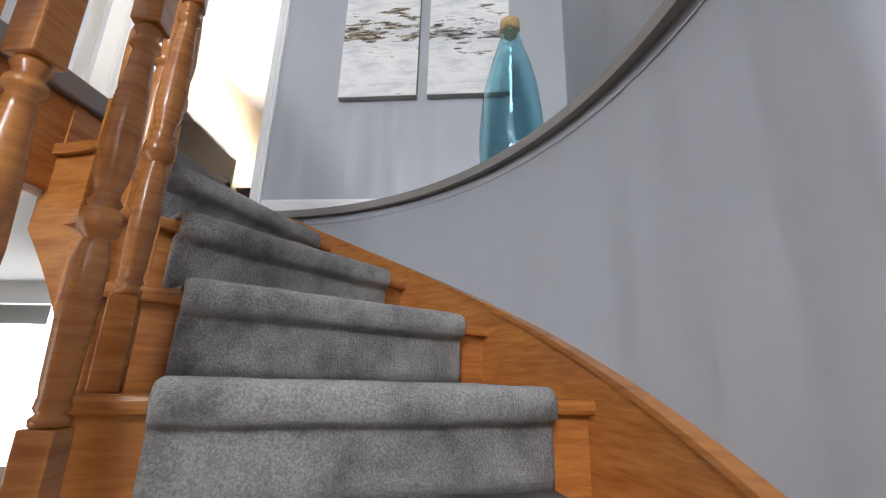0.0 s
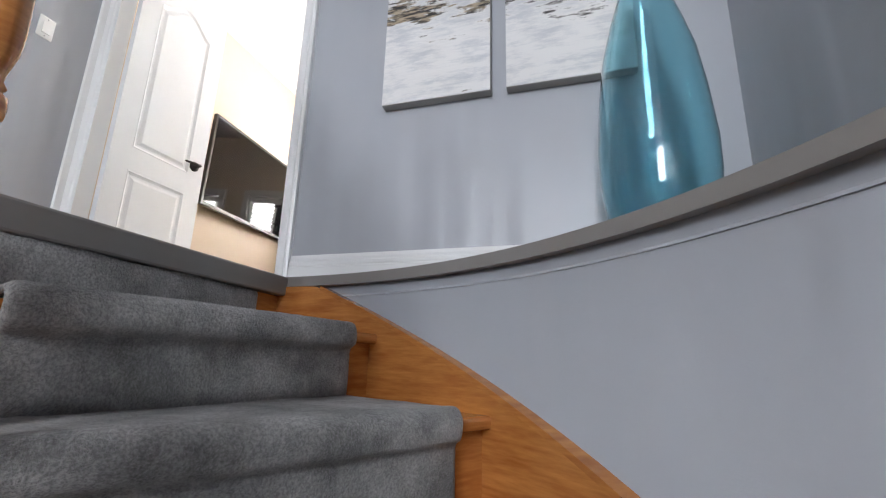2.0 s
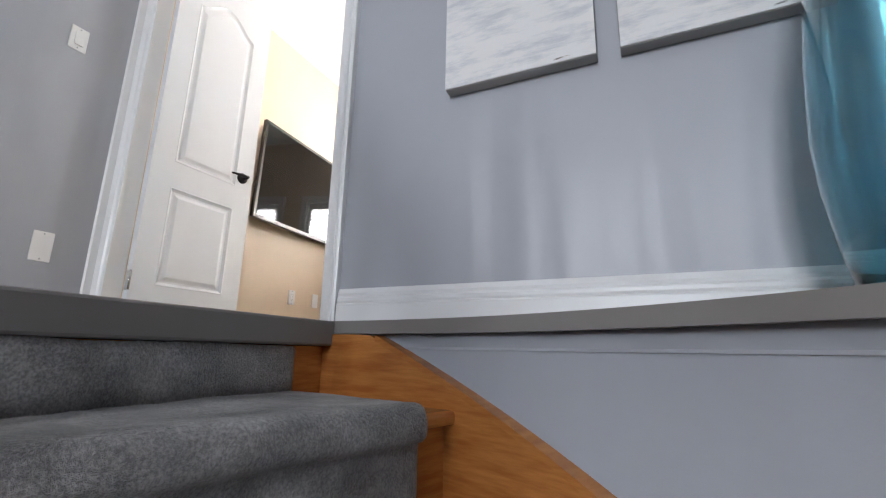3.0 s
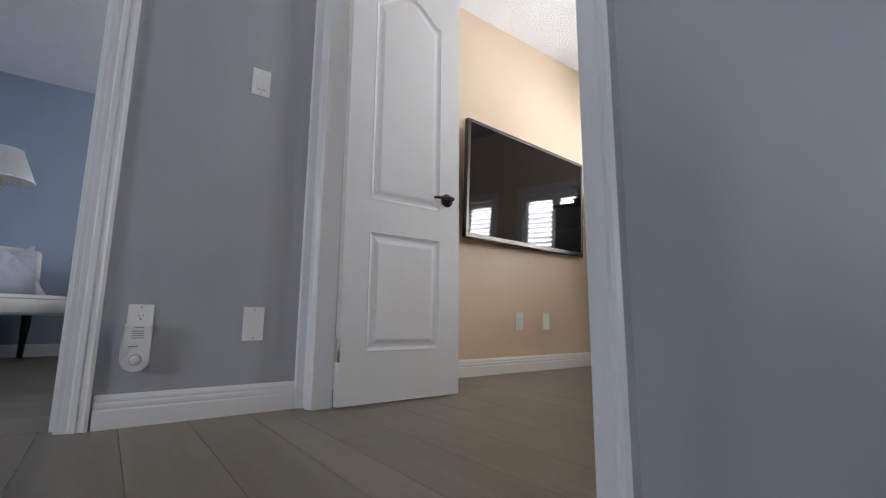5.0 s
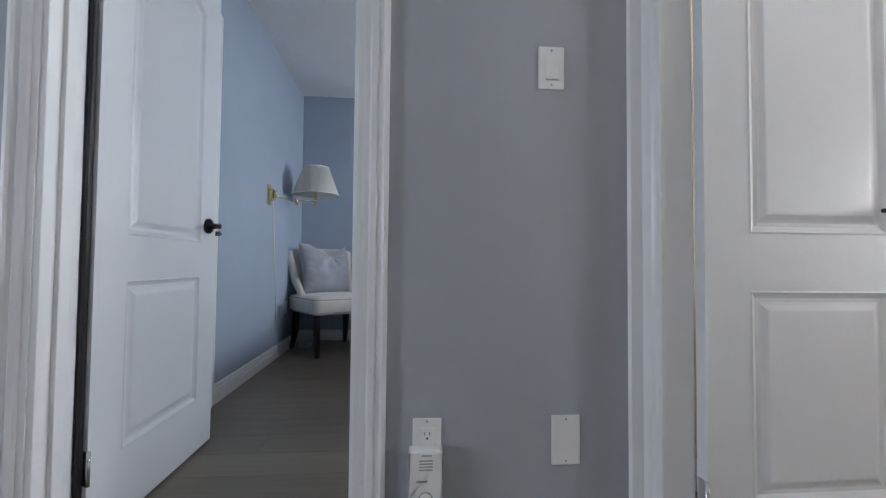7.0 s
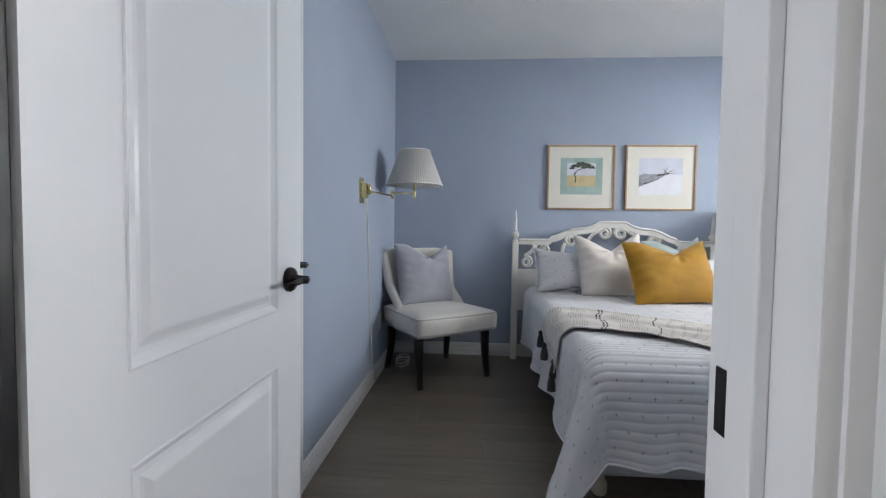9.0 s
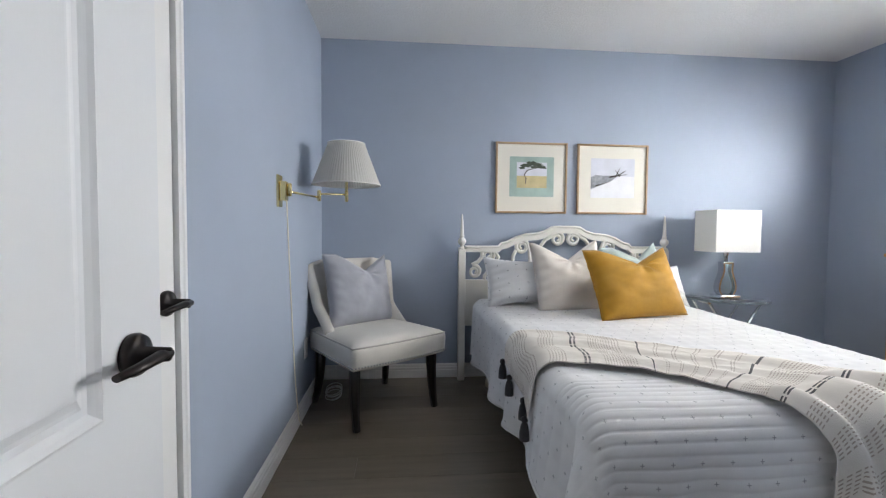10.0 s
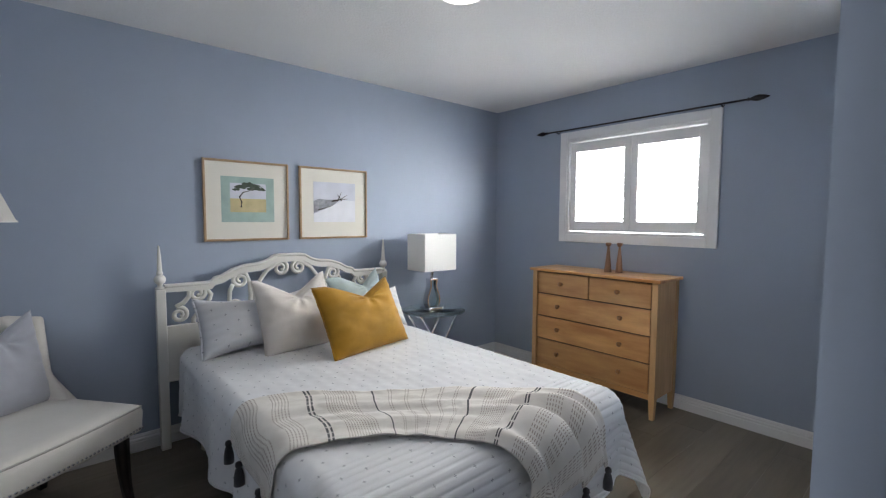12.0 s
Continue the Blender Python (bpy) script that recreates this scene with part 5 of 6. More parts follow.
MUSTARD = fabric("mustard_velvet", (0.37, 0.185, 0.005), 0.18, 300.0, 0.75, 0.2, 7.0, 0.1)
CREAM = fabric("cream_linen", (0.70, 0.65, 0.60), 0.05, 260.0, 0.9, 0.6)
LILAC = fabric("pale_grey_velvet", (0.34, 0.345, 0.385), 0.04, 300.0, 0.8, 0.2, 6.0, 0.5)
SAGE = fabric("pale_sage_velvet", (0.38, 0.45, 0.44), 0.08, 300.0, 0.8, 0.2)
pillow("pillow", "mustard yellow velvet cushion with a dented top on the bed", MUSTARD, stand((-4.655, 2.79, 0.80), (-0.075, 0.54, 0.02), (-0.20, 0.03, 0.37)), 0.55, 0.43, 0.17, 0.10, 0.003, 0.04, 0.18)
pillow("pillow", "cream linen cushion with a dented top on the bed", CREAM, stand((-4.93, 2.50, 0.81), (-0.05, 0.5, 0.02), (-0.14, 0.0, 0.42)), 0.47, 0.45, 0.17, 0.12, 0.003, 0.03, 0.04)
pillow("pillow", "pale sage velvet cushion behind the yellow one", SAGE, stand((-5.0, 2.98, 0.80), (-0.1, 0.5, 0.05), (-0.14, 0.02, 0.42)), 0.44, 0.43, 0.14, 0.10, 0.003, 0.04, 0.25)
pillow("pillow", "white quilted pillow sham against the headboard", SHAM_QUILT, stand((-5.07, 2.33, 0.755), (-0.02, 0.7, 0.0), (-0.14, 0.0, 0.27)), 0.68, 0.36, 0.22, 0.0, 0.006, 0.28)
pillow("pillow", "white quilted pillow sham against the headboard", SHAM_QUILT, stand((-5.08, 3.04, 0.735), (0.02, 0.7, -0.04), (-0.17, 0.0, 0.24)), 0.66, 0.33, 0.20, 0.0, 0.006, 0.28)

# ---- upholstered chair ----
CHAIR_FABRIC = fabric("chair_cream_linen", (0.66, 0.63, 0.58), 0.05, 350.0, 0.9, 0.4)
PIPE_GREY = fabric("chair_piping_grey", (0.42, 0.40, 0.37), 0.05)
EBONY = painted("ebony_lacquer", (0.010, 0.008, 0.008), 0.28, 0.1)
chair = thing("side_chair", "cream upholstered chair with black legs and nailhead trim", "chair", pose(-4.94, 1.275, 0, 0, 0, -54))


def cushion_top(u, v):
    a, b_ = 2 * u - 1, 2 * v - 1
    return Vector((a * (0.315 - 0.025 * (1 - v)), -0.27 + 0.56 * v + 0.018 * (1 - a * a) * max(0, b_), 0.0))


g = bmesh.new()
ring = []
for i in range(48):
    s_ = i / 12
    e, k = s_ % 1, int(s_)
    u, v = ((e, 0), (1, e), (1 - e, 1), (0, 1 - e))[k]
    p = cushion_top(u, v)
    ring.append(p)
loops = []
for d, z in ((0.0, 0.345), (-0.004, 0.36), (-0.008, 0.44), (-0.004, 0.463), (0.004, 0.472), (0.02, 0.482), (0.06, 0.492), (0.14, 0.500), (0.24, 0.502)):
    loops.append([g.verts.new(((p.x) * (1 - d / 0.315), p.y * (1 - d / 0.29), z)) for p in ring])
for a, b_ in zip(loops, loops[1:]):
    for i in range(48):
        g.faces.new((a[i], a[(i + 1) % 48], b_[(i + 1) % 48], b_[i])).smooth = True
g.faces.new(loops[0][::-1]), g.faces.new(loops[-1])
seat = part("seat", g, CHAIR_FABRIC, chair)
part("piping", tube(B(), [Vector((p.x * 1.012, p.y * 1.012, 0.466)) for p in ring], 0.0045, 6, closed=True), PIPE_GREY, seat)


def back_point(u, v, off=0.0):
    a = 2 * u - 1
    wid = 0.285 + 0.045 * v ** 1.5 + 0.05 * max(0, 0.35 - v) ** 1.0
    wing = max(0.0, abs(a) - 0.62) / 0.38
    y = -0.255 - 0.125 * v ** 1.2 + wing ** 1.6 * (0.075 + 0.20 * max(0.0, 0.42 - v) / 0.42) - 0.02 * (1 - a * a)
    z = 0.40 + 0.48 * v - wing * 0.02 * v
    return Vector((a * wid, y, z))


part("backrest", grid_sheet(B(), 32, 20, back_point, 0.062), CHAIR_FABRIC, chair)
for x, y, fx, fy in ((-0.27, 0.225, -0.004, 0.03), (0.27, 0.225, 0.004, 0.03), (-0.245, -0.235, -0.02, -0.05), (0.245, -0.235, 0.02, -0.05)):
    pts = [(x, y, 0.36), (x, y, 0.26), (x + fx * 0.15, y + fy * 0.2, 0.16), (x + fx * 0.5, y + fy * 0.55, 0.07), (x + fx, y + fy, 0.0)]
    part("leg", tube(B(), pts, [0.033, 0.031, 0.027, 0.023, 0.021], 4, 1.0, (0.7, 0.7, 0.1)), EBONY, chair, "tapered black wooden leg")
bm = B()
for i in range(48):
    p, q = ring[i], ring[(i + 1) % 48]
    if p.y < -0.2 and q.y < -0.2:
        continue
    for k in range(3):
        m = p.lerp(q, k / 3)
        bmesh.ops.create_icosphere(bm, subdivisions=1, radius=0.006, matrix=Matrix.Translation((m.x * 1.018, m.y * 1.018, 0.362)))
nail = part("nailhead_trim", bm, CHROME, seat, "row of small silver nailheads")
nail["kind"] = "stuff"
CHAIR_M = chair.matrix_basis.copy()
pillow("pillow", "pale grey velvet cushion with a dented top on the chair", LILAC, CHAIR_M @ pose(0.0, -0.185, 0.71, 14, 0, 0) @ pose(0, 0, 0, 0, 0, 4), 0.48, 0.46, 0.16, 0.11, 0.003, 0.03, -0.25)

# ---- swing-arm wall lamp ----
SHADE = fabric("pleated_shade_white", (0.80, 0.78, 0.74), 0.03, 120.0, 0.8, 0.3)
sconce = thing("wall_lamp", "brass swing-arm wall lamp with a pleated white shade", "lamp")
part("wall_plate", box(box(B(), -4.372, BED_Y0, 1.195, -4.305, BED_Y0 + 0.012, 1.345, 0.004), -4.362, BED_Y0 + 0.012, 1.225, -4.315, BED_Y0 + 0.042, 1.315, 0.004), BRASS, sconce)
J, S = Vector((-4.757, 0.975, 1.272)), Vector((-4.86, 1.115, 1.277))
part("arm", tube(B(), [(-4.338, BED_Y0 + 0.05, 1.268), J], 0.0055, 8), BRASS, sconce)
part("arm", tube(B(), [J + Vector((0, 0, 0.02)), S + Vector((0, 0, 0.02))], 0.0055, 8), BRASS, sconce)
for p in (J, S, Vector((-4.338, BED_Y0 + 0.052, 1.268))):
    part("joint", lathe(B(), [(0.004, -0.022), (0.011, -0.02), (0.011, 0.036), (0.004, 0.04)], 14, Matrix.Translation(p)), BRASS, sconce)
part("stem", lathe(B(), [(0.009, 0.0), (0.009, 0.10), (0.016, 0.11), (0.014, 0.18)], 12, Matrix.Translation(S)), BRASS, sconce)
g = bmesh.new()
n = 144
r0 = [g.verts.new((S.x + (0.196 + 0.0024 * (k % 2)) * math.cos(2 * math.pi * k / n), S.y + (0.196 + 0.0024 * (k % 2)) * math.sin(2 * math.pi * k / n), 1.352)) for k in range(n)]
r1 = [g.verts.new((S.x + (0.104 + 0.0014 * (k % 2)) * math.cos(2 * math.pi * k / n), S.y + (0.104 + 0.0014 * (k % 2)) * math.sin(2 * math.pi * k / n), 1.597)) for k in range(n)]
for k in range(n):
    g.faces.new((r0[k], r0[(k + 1) % n], r1[(k + 1) % n], r1[k]))
bmesh.ops.solidify(g, geom=g.faces[:], thickness=0.003)
shade = part("shade", g, SHADE, sconce, "pleated white cone shade")
for r, z in ((0.198, 1.355), (0.106, 1.594)):
    part("shade_rim", tube(B(), [(S.x + r * math.cos(2 * math.pi * k / 48), S.y + r * math.sin(2 * math.pi * k / 48), z) for k in range(48)], 0.004, 6, closed=True), SHADE, shade)
CORD = painted("cord_clear_gold", (0.70, 0.66, 0.55), 0.35)
part("cord", tube(B(), [(-4.338, BED_Y0 + 0.036, 1.26), (-4.352, 0.900, 1.230), (-4.393, 0.896, 1.052), (-4.449, 0.890, 0.829), (-4.513, 0.886, 0.537), (-4.576, 0.882, 0.279), (-4.616, BED_Y0 + 0.020, 0.105), (-4.636, BED_Y0 + 0.022, 0.05), (-4.666, BED_Y0 + 0.03, 0.008)], 0.0036, 6), CORD, sconce)
bm = B()
pts = []
for i in range(70):
    a = i * 0.45
    pts.append((-5.12 + 0.10 * math.cos(a) + 0.02 * math.sin(a * 0.37), 1.0 + 0.05 * math.sin(a), 0.006 + 0.0006 * i))
tagged(part("extension_lead", tube(bm, pts, 0.003, 6), PLASTIC), "coiled white power cord on the floor behind the chair", "cord")

low_outlet = outlet("white power outlet low on the blue wall behind the chair", 0, -0.035, 0.035, 0.32, 0.435)
low_outlet.matrix_basis = pose(-4.899, BED_Y0, 0, 0, 0, 90)

# ---- framed prints ----
FRAME_WOOD = wood("frame_gilt_wood", (0.30, 0.19, 0.10), (0.44, 0.30, 0.17), 0.35, (8, 8, 8), 6.0)
MATBOARD = painted("mat_cream", (0.74, 0.71, 0.64), 0.8, 0.02)
TEAL_P = painted("print_teal", (0.34, 0.45, 0.42), 0.7, 0.12, 200.0, 0.1, 9.0)
STRAW_P = painted("print_straw", (0.56, 0.47, 0.25), 0.7, 0.1, 200.0, 0.1, 14.0)
PALE_P = painted("print_pale_sky", (0.62, 0.63, 0.70), 0.7, 0.06, 200.0, 0.1, 9.0)
SNOW_P = painted("print_snow", (0.74, 0.74, 0.78), 0.7, 0.05, 200.0, 0.1, 8.0)
TREE_P = painted("print_tree_ink", (0.06, 0.075, 0.055), 0.8, 0.3, 200.0, 0.1, 40.0)
BARK_P = painted("print_bark", (0.10, 0.085, 0.08), 0.8, 0.3)


def framed_print(label, y0, y1):
    f = thing("framed_print", label, "picture", pose(BED_X0 + 0.001, y0, 1.224), "pair of framed prints")
    w, h, b_ = y1 - y0, 0.522, 0.014
    bm = B()
    for p, q, r, t in ((0, b_, 0, h), (w - b_, w, 0, h), (b_, w - b_, 0, b_), (b_, w - b_, h - b_, h)):
        box(bm, 0, p, r, 0.022, q, t, 0.002)
    part("frame", bm, FRAME_WOOD, f)
    part("mat", box(B(), 0.002, b_, b_, 0.010, w - b_, h - b_), MATBOARD, f)
    px0, px1, pz0, pz1 = 0.195 * w, 0.815 * w, 0.235 * h, 0.80 * h
    return f, px0, px1, pz0, pz1


def flat_blob(bm, x, cy, cz, ry, rz, n=14, jag=0.25, seed=0):
    r = random.Random(seed)
    bm.faces.new([bm.verts.new((x, cy + ry * (1 + r.uniform(-jag, jag)) * math.cos(2 * math.pi * k / n), cz + rz * (1 + r.uniform(-jag, jag)) * math.sin(2 * math.pi * k / n))) for k in range(n)])


f, a, b_, c, d = framed_print("gilt-framed print of a windswept tree over the bed", 2.124, 2.665)
part("picture_sheet", box(B(), 0.010, a, c, 0.0108, b_, d), TEAL_P, f)
part("picture_field", box(B(), 0.0108, a + 0.16 * (b_ - a), c + 0.22 * (d - c), 0.0114, b_ - 0.16 * (b_ - a), c + 0.52 * (d - c)), STRAW_P, f)
part("picture_sky", box(B(), 0.0108, a + 0.16 * (b_ - a), c + 0.52 * (d - c), 0.0112, b_ - 0.16 * (b_ - a), c + 0.86 * (d - c)), PALE_P, f)
bm = B()
for i, (y, z, ry, rz) in enumerate(((0.36, 0.78, 0.10, 0.035), (0.48, 0.83, 0.12, 0.05), (0.62, 0.80, 0.13, 0.04), (0.74, 0.74, 0.09, 0.03), (0.28, 0.72, 0.07, 0.025), (0.55, 0.74, 0.10, 0.03))):
    flat_blob(bm, 0.0120 + i * 0.0001, a + y * (b_ - a), c + z * (d - c), ry * (b_ - a), rz * (d - c) * 1.3, 16, 0.35, i)
part("printed_tree", bm, TREE_P, f)
part("printed_trunk", tube(B(), [(0.0122, a + y * (b_ - a), c + z * (d - c)) for y, z in ((0.36, 0.33), (0.37, 0.45), (0.33, 0.55), (0.40, 0.66), (0.52, 0.70), (0.62, 0.77))], [0.006, 0.005, 0.005, 0.004, 0.003, 0.002], 6), BARK_P, f)
f, a, b_, c, d = framed_print("gilt-framed print of driftwood on a pale shore", 2.744, 3.295)
part("picture_sheet", box(B(), 0.010, a, c, 0.0108, b_, d), PALE_P, f)
bm = B()
bm.faces.new([bm.verts.new((0.0112, a + y * (b_ - a), c + z * (d - c))) for y, z in ((0, 0), (1, 0), (1, 0.55), (0.7, 0.56), (0.45, 0.42), (0.2, 0.28), (0, 0.2))])
part("printed_snow", bm, SNOW_P, f)
bm = B()
bm.faces.new([bm.verts.new((0.0116, a + y * (b_ - a), c + z * (d - c))) for y, z in ((0.0, 0.22), (0.25, 0.33), (0.5, 0.46), (0.62, 0.58), (0.5, 0.57), (0.3, 0.56), (0.12, 0.58), (0.0, 0.52))])
part("printed_bank", bm, painted("print_grey_bank", (0.30, 0.31, 0.34), 0.8, 0.3, 200.0, 0.1, 40.0), f)
bm = B()
for p, q in (((0.45, 0.55), (0.82, 0.60)), ((0.55, 0.52), (0.66, 0.76)), ((0.6, 0.56), (0.8, 0.70)), ((0.42, 0.52), (0.62, 0.56)), ((0.66, 0.55), (0.56, 0.70)), ((0.1, 0.30), (0.45, 0.42))):
    tube(bm, [(0.0122, a + t[0] * (b_ - a), c + t[1] * (d - c)) for t in (p, q)], [0.004, 0.0015], 5)
part("printed_branch", bm, BARK_P, f)

# ---- nightstand, lamp ----
TABLE_GLASS = glass("table_glass_green_edge", (0.80, 0.92, 0.88))
TX, TY, TZ = -5.165, 3.76, 0.625
table = thing("side_table", "round glass side table on crossed chrome legs", "table", pose(TX, TY, 0))
part("tabletop", lathe(B(), [(0.02, TZ - 0.010), (0.262, TZ - 0.010), (0.265, TZ - 0.007), (0.265, TZ - 0.003), (0.262, TZ), (0.02, TZ)], 48), TABLE_GLASS, table)
for s_ in (-1, 1):
    for k in (-1, 1):
        part("leg", tube(B(), [(k * 0.09, -s_ * 0.20, 0.0), (k * 0.09, s_ * 0.20, TZ - 0.012)], 0.010, 10), CHROME, table)
part("stretcher", tube(B(), [(-0.09, 0, 0.31), (0.09, 0, 0.31)], 0.008, 10), CHROME, table)
for y in (-0.20, 0.20):
    for z in (0.012, TZ - 0.022):
        part("crossbar", tube(B(), [(-0.10, y, z), (0.10, y, z)], 0.008, 10), CHROME, table)
lamp = thing("table_lamp", "chrome and glass table lamp with a white box shade", "lamp", pose(-5.185, 3.762, TZ + 0.001))
part("base", box(B(), -0.06, -0.075, 0, 0.06, 0.075, 0.022, 0.004), CHROME, lamp)
prof = [(0.050, 0.022), (0.066, 0.05), (0.068, 0.08), (0.060, 0.12), (0.044, 0.16), (0.036, 0.19), (0.036, 0.215), (0.040, 0.25)]
for s_ in (-1, 1):
    g = bmesh.new()
    rings = [[g.verts.new((dx, s_ * (r + dr), z)) for dx, dr in ((-0.028, -0.012), (0.028, -0.012), (0.028, 0.0), (-0.028, 0.0))] for r, z in prof]
    for p, q in zip(rings, rings[1:]):
        for k in range(4):
            g.faces.new((p[k], p[(k + 1) % 4], q[(k + 1) % 4], q[k]))
    g.faces.new(rings[0]), g.faces.new(rings[-1][::-1])
    bmesh.ops.recalc_face_normals(g, faces=g.faces)
    part("side_band", g, CHROME, lamp)
g = bmesh.new()
rings = [[g.verts.new((dx, sy_ * (r - 0.0125), z)) for dx, sy_ in ((-0.024, -1), (0.024, -1), (0.024, 1), (-0.024, 1))] for r, z in prof]
for p, q in zip(rings, rings[1:]):
    for k in range(4):
        g.faces.new((p[k], p[(k + 1) % 4], q[(k + 1) % 4], q[k]))
g.faces.new(rings[0]), g.faces.new(rings[-1][::-1])
bmesh.ops.recalc_face_normals(g, faces=g.faces)
part("glass_body", g, TABLE_GLASS, lamp, "clear glass body between chrome bands")
part("collar", box(B(), -0.028, -0.040, 0.243, 0.028, 0.040, 0.257, 0.003), CHROME, lamp)
part("socket", lathe(B(), [(0.012, 0.255), (0.014, 0.30), (0.018, 0.305), (0.016, 0.37)], 14), CHROME, lamp)
bm = B()
sx, sy, z0, z1 = 0.115, 0.165, 0.330, 0.625
for p, q, r, t in ((-sx, -sy, sx, -sy + 0.003), (-sx, sy - 0.003, sx, sy), (-sx, -sy + 0.003, -sx + 0.003, sy - 0.003), (sx - 0.003, -sy + 0.003, sx, sy - 0.003)):
    box(bm, p, q, z0, r, t, z1)
LAMP_SHADE, lnt, lb = principled("box_shade_white", 0.8)
lb.inputs["Base Color"].default_value = (0.82, 0.81, 0.78, 1)
lb.inputs["Transmission Weight"].default_value = 0.0
lb.inputs["Subsurface Weight"].default_value = 0.0
part("shade", bm, LAMP_SHADE, lamp, "white rectangular fabric shade")
part("shade_frame", tube(tube(B(), [(-sx, 0, z0 + 0.04), (sx, 0, z0 + 0.04)], 0.002, 6), [(0, -sy, z0 + 0.04), (0, sy, z0 + 0.04)], 0.002, 6), CHROME, lamp)

# ---- dresser, candle holders, curtain rod ----
MAPLE = wood("dresser_maple", (0.44, 0.19, 0.06), (0.72, 0.41, 0.165), 0.34, (1.0, 4.0, 5.0), 2.6, vary=0.20, coat=0.25)
MAPLE_V = wood("dresser_maple_upright", (0.54, 0.30, 0.125), (0.70, 0.43, 0.20), 0.36, (9, 9, 1.2), 3.5, vary=0.05, coat=0.1)
KNOB_WOOD = wood("knob_maple", (0.28, 0.12, 0.045), (0.42, 0.21, 0.08), 0.35, (9, 9, 9), 3.0)
GAP = painted("drawer_gap_dark", (0.05, 0.028, 0.014), 0.8)
DX0, DX1, DY0, DY1, DH = -4.68, -3.645, 4.455, 4.80, 0.972
dresser = thing("dresser", "honey maple dresser with five drawers under the window", "dresser")
part("top", box(B(), DX0 - 0.022, DY0 - 0.022, DH - 0.022, DX1 + 0.022, DY1 + 0.01, DH, 0.005, 3), MAPLE, dresser)
for x in (DX0, DX1 - 0.04):
    for y in (DY0, DY1 - 0.04):
        g = bmesh.new()
        lo, hi = [g.verts.new((x + 0.02 + a * 0.014, y + 0.02 + b2 * 0.014, 0)) for a, b2 in ((-1, -1), (1, -1), (1, 1), (-1, 1))], None
        m1 = [g.verts.new((x + 0.02 + a * 0.02, y + 0.02 + b2 * 0.02, 0.14)) for a, b2 in ((-1, -1), (1, -1), (1, 1), (-1, 1))]
        m2 = [g.verts.new((x + 0.02 + a * 0.02, y + 0.02 + b2 * 0.02, DH - 0.022)) for a, b2 in ((-1, -1), (1, -1), (1, 1), (-1, 1))]
        g.faces.new(lo[::-1]), g.faces.new(m2)
        for p, q in ((lo, m1), (m1, m2)):
            for i in range(4):
                g.faces.new((p[i], p[(i + 1) % 4], q[(i + 1) % 4], q[i]))
        part("corner_post", g, MAPLE_V, dresser)
for x in (DX0 + 0.006, DX1 - 0.024):
    part("side_panel", box(B(), x, DY0 + 0.04, 0.14, x + 0.018, DY1 - 0.04, DH - 0.022), MAPLE_V, dresser)
part("carcass", box(B(), DX0 + 0.025, DY0 + 0.022, 0.14, DX1 - 0.025, DY1 - 0.01, DH - 0.022), GAP, dresser)
part("apron", box(B(), DX0 + 0.04, DY0 + 0.008, 0.135, DX1 - 0.04, DY0 + 0.024, 0.175, 0.002), MAPLE, dresser)
inner0, inner1 = DX0 + 0.043, DX1 - 0.043
for z0, z1, cols in ((0.180, 0.381, 1), (0.390, 0.572, 1), (0.581, 0.760, 1), (0.769, 0.940, 2)):
    for i in range(cols):
        w = (inner1 - inner0) / cols
        a, b_ = inner0 + w * i + 0.005, inner0 + w * (i + 1) - 0.005
        dr = part("drawer", box(B(), a, DY0 + 0.002, z0, b_, DY0 + 0.022, z1, 0.003), MAPLE, dresser)
        for x in ([(a + b_) / 2] if cols == 2 else [a + (b_ - a) * 0.22, b_ - (b_ - a) * 0.22]):
            part("knob", lathe(B(), [(0.010, 0), (0.008, 0.008), (0.011, 0.014), (0.017, 0.020), (0.018, 0.025), (0.013, 0.030), (0.004, 0.031)], 14, Matrix.Translation((x, DY0 + 0.002, (z0 + z1) / 2 + 0.005)) @ Matrix.Rotation(radians(90), 4, "X")), KNOB_WOOD, dr)
TEAK = wood("candle_holder_teak", (0.20, 0.105, 0.06), (0.32, 0.18, 0.11), 0.45, (20, 20, 3), 4.0)
ch = thing("candle_holder", "slim turned wooden candle holder on the dresser", "candle holder", pose(-4.105, 4.63, DH), "pair of candle holders")
part("body", lathe(B(), [(0.027, 0.0), (0.028, 0.004), (0.022, 0.06), (0.014, 0.14), (0.009, 0.185), (0.008, 0.196)], 20), TEAK, ch)
part("cup", lathe(B(), [(0.008, 0.196), (0.016, 0.202), (0.021, 0.214), (0.021, 0.226), (0.012, 0.227), (0.010, 0.218)], 20), TEAK, ch, "dark candle cup")
copy_thing(ch, pose(-4.03, 4.66, DH))
rod = thing("curtain_rod", "dark metal curtain rod with a leaf finial above the window", "curtain rod")
part("rod", tube(B(), [(-4.80, BED_Y1 - 0.055, 2.14), (-3.27, BED_Y1 - 0.055, 2.14)], 0.0065, 10), IRON, rod)
for x, s_ in ((-3.27, 1), (-4.80, -1)):
    part("finial", lathe(B(), [(0.008, -0.005), (0.013, 0.0), (0.007, 0.010), (0.017, 0.035), (0.020, 0.055), (0.014, 0.085), (0.003, 0.115)], 12, Matrix.Translation((x, BED_Y1 - 0.055, 2.14)) @ Matrix.Rotation(radians(90 * s_), 4, "Y")), IRON, rod)
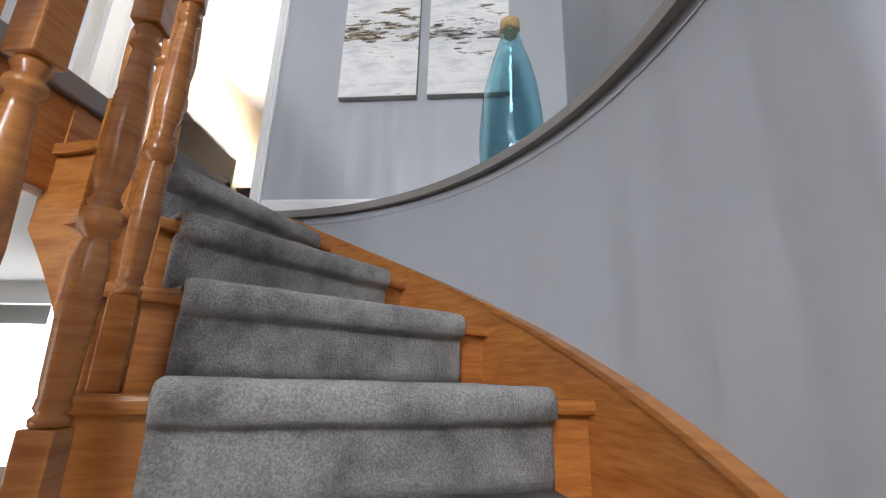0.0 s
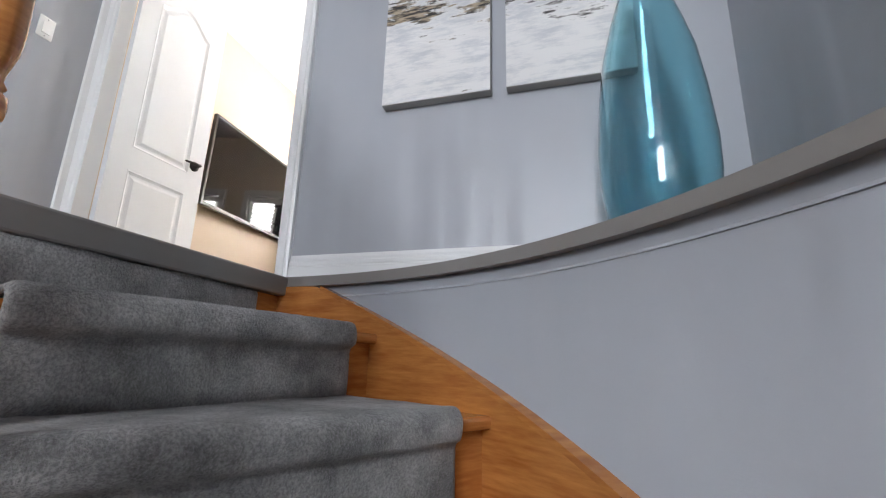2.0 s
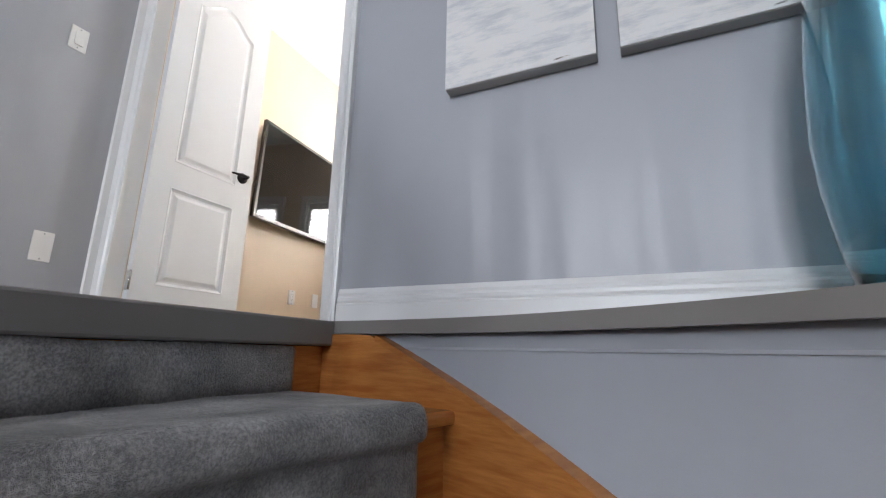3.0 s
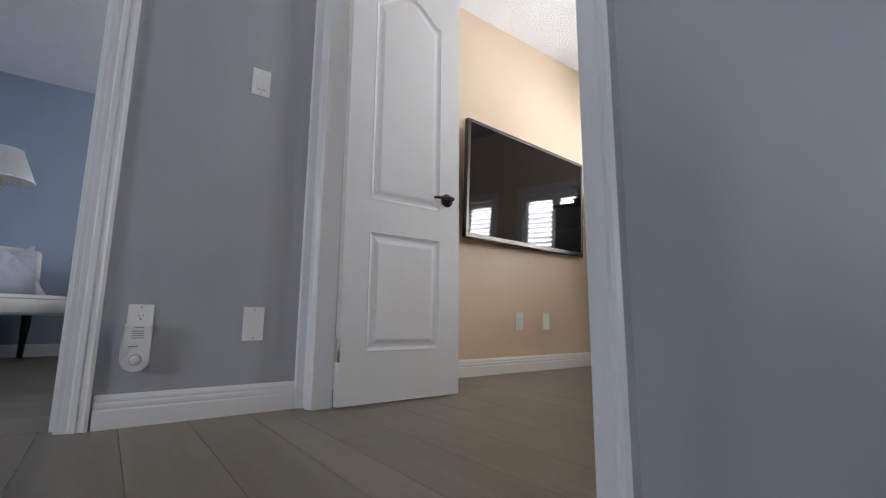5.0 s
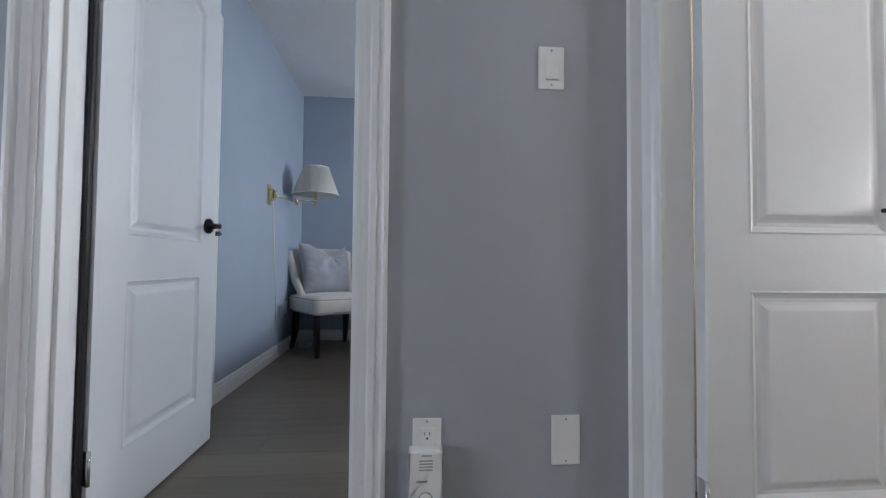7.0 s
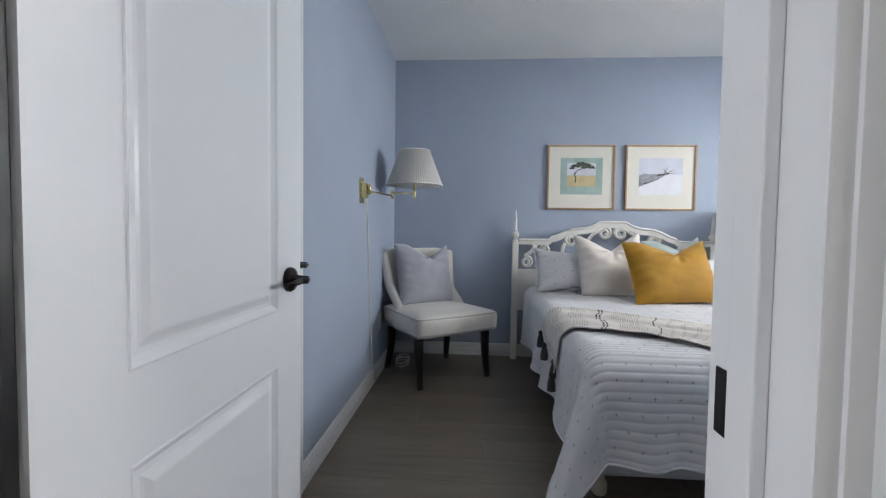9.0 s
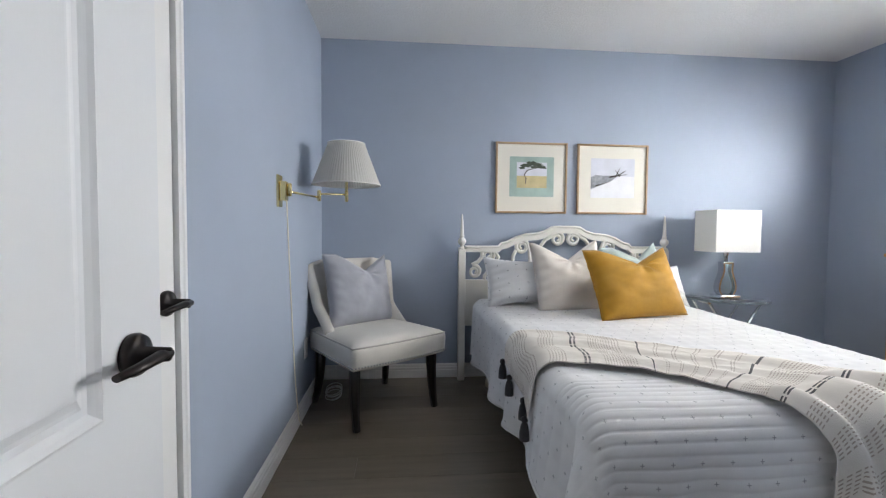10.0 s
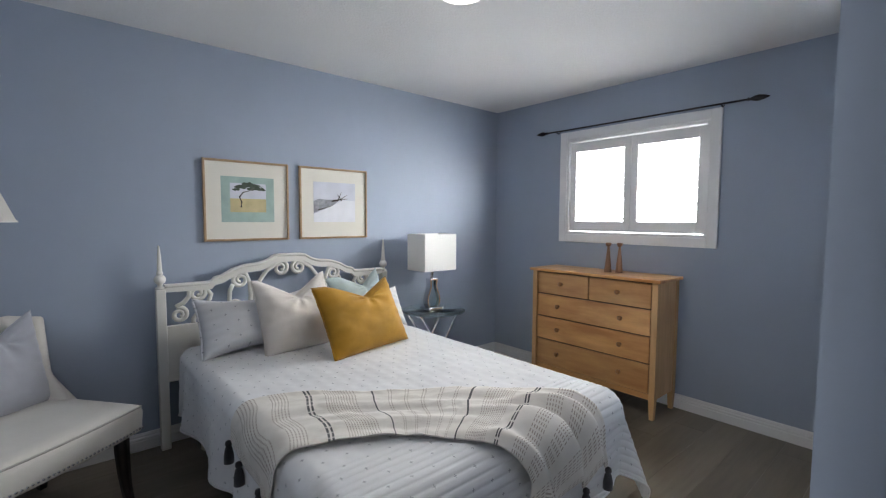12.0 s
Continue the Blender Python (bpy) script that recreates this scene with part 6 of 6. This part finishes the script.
for x in (-4.70, -3.42):
    part("bracket", tube(B(), [(x, BED_Y1 - 0.055, 2.133), (x, BED_Y1 - 0.03, 2.125), (x, BED_Y1, 2.14)], 0.005, 8), IRON, rod)

# ---- bedroom ceiling light ----
DOME = glowing("ceiling_dome_glow", (1.0, 0.97, 0.92), 2.2)
cl = thing("ceiling_light", "round white flush ceiling light, switched on", "ceiling light", pose(-3.83, 2.81, CEIL))
part("pan", lathe(B(), [(0.05, -0.03), (0.165, -0.03), (0.172, -0.02), (0.172, 0.0)], 40), TRIM, cl)
part("dome", lathe(B(), [(0.004, -0.105), (0.05, -0.102), (0.10, -0.085), (0.14, -0.055), (0.158, -0.03)], 40), DOME, cl)

# ---- floor planks ----
def plank_area(x0, x1, y0, y1, seed, along_x):
    if along_x:
        for a, b2, p, q in plank_area(y0, y1, x0, x1, seed, False):
            yield p, q, a, b2
        return
    r, w = random.Random(seed), 0.19
    n = math.ceil((x1 - x0) / w - 1e-6)
    for i in range(n):
        a, b2 = x0 + w * i, min(x0 + w * (i + 1), x1)
        y = y0 - r.uniform(0.0, 1.4)
        while y < y1:
            ln = r.choice((1.2, 1.5, 1.9))
            p, q = max(y, y0), min(y + ln, y1)
            if q - p > 0.03:
                yield a, b2, p, q
            y += ln


PLANK_MESH = {}
for area in ((BED_X0, HALL_X - 0.06, BED_Y0, PIC_Y, 1, False), (BED_X0, -2.45, PIC_Y, BED_Y1, 2, False), (HALL_X - 0.06, CX - 0.088, 0.2, PIC_Y, 3, True), (TVW_X, 0.55, PIC_Y, MAIN_Y1, 4, True)):
    for a, b2, p, q in plank_area(*area):
        turned = b2 - a < q - p
        ln, wd = (round(q - p, 3), round(b2 - a, 3)) if turned else (round(b2 - a, 3), round(q - p, 3))
        if (ln, wd) not in PLANK_MESH:
            PLANK_MESH[ln, wd] = mesh_of("plank", box(B(), -ln / 2 + 0.0004, -wd / 2 + 0.0004, -0.012, ln / 2 - 0.0004, wd / 2 - 0.0004, 0.0, 0.0008, 1), PLANK)
        o = new("plank", PLANK_MESH[ln, wd])
        o.parent, o.matrix_basis = floor, pose((a + b2) / 2, (p + q) / 2, 0, 0, 0, 90 if turned else 0)
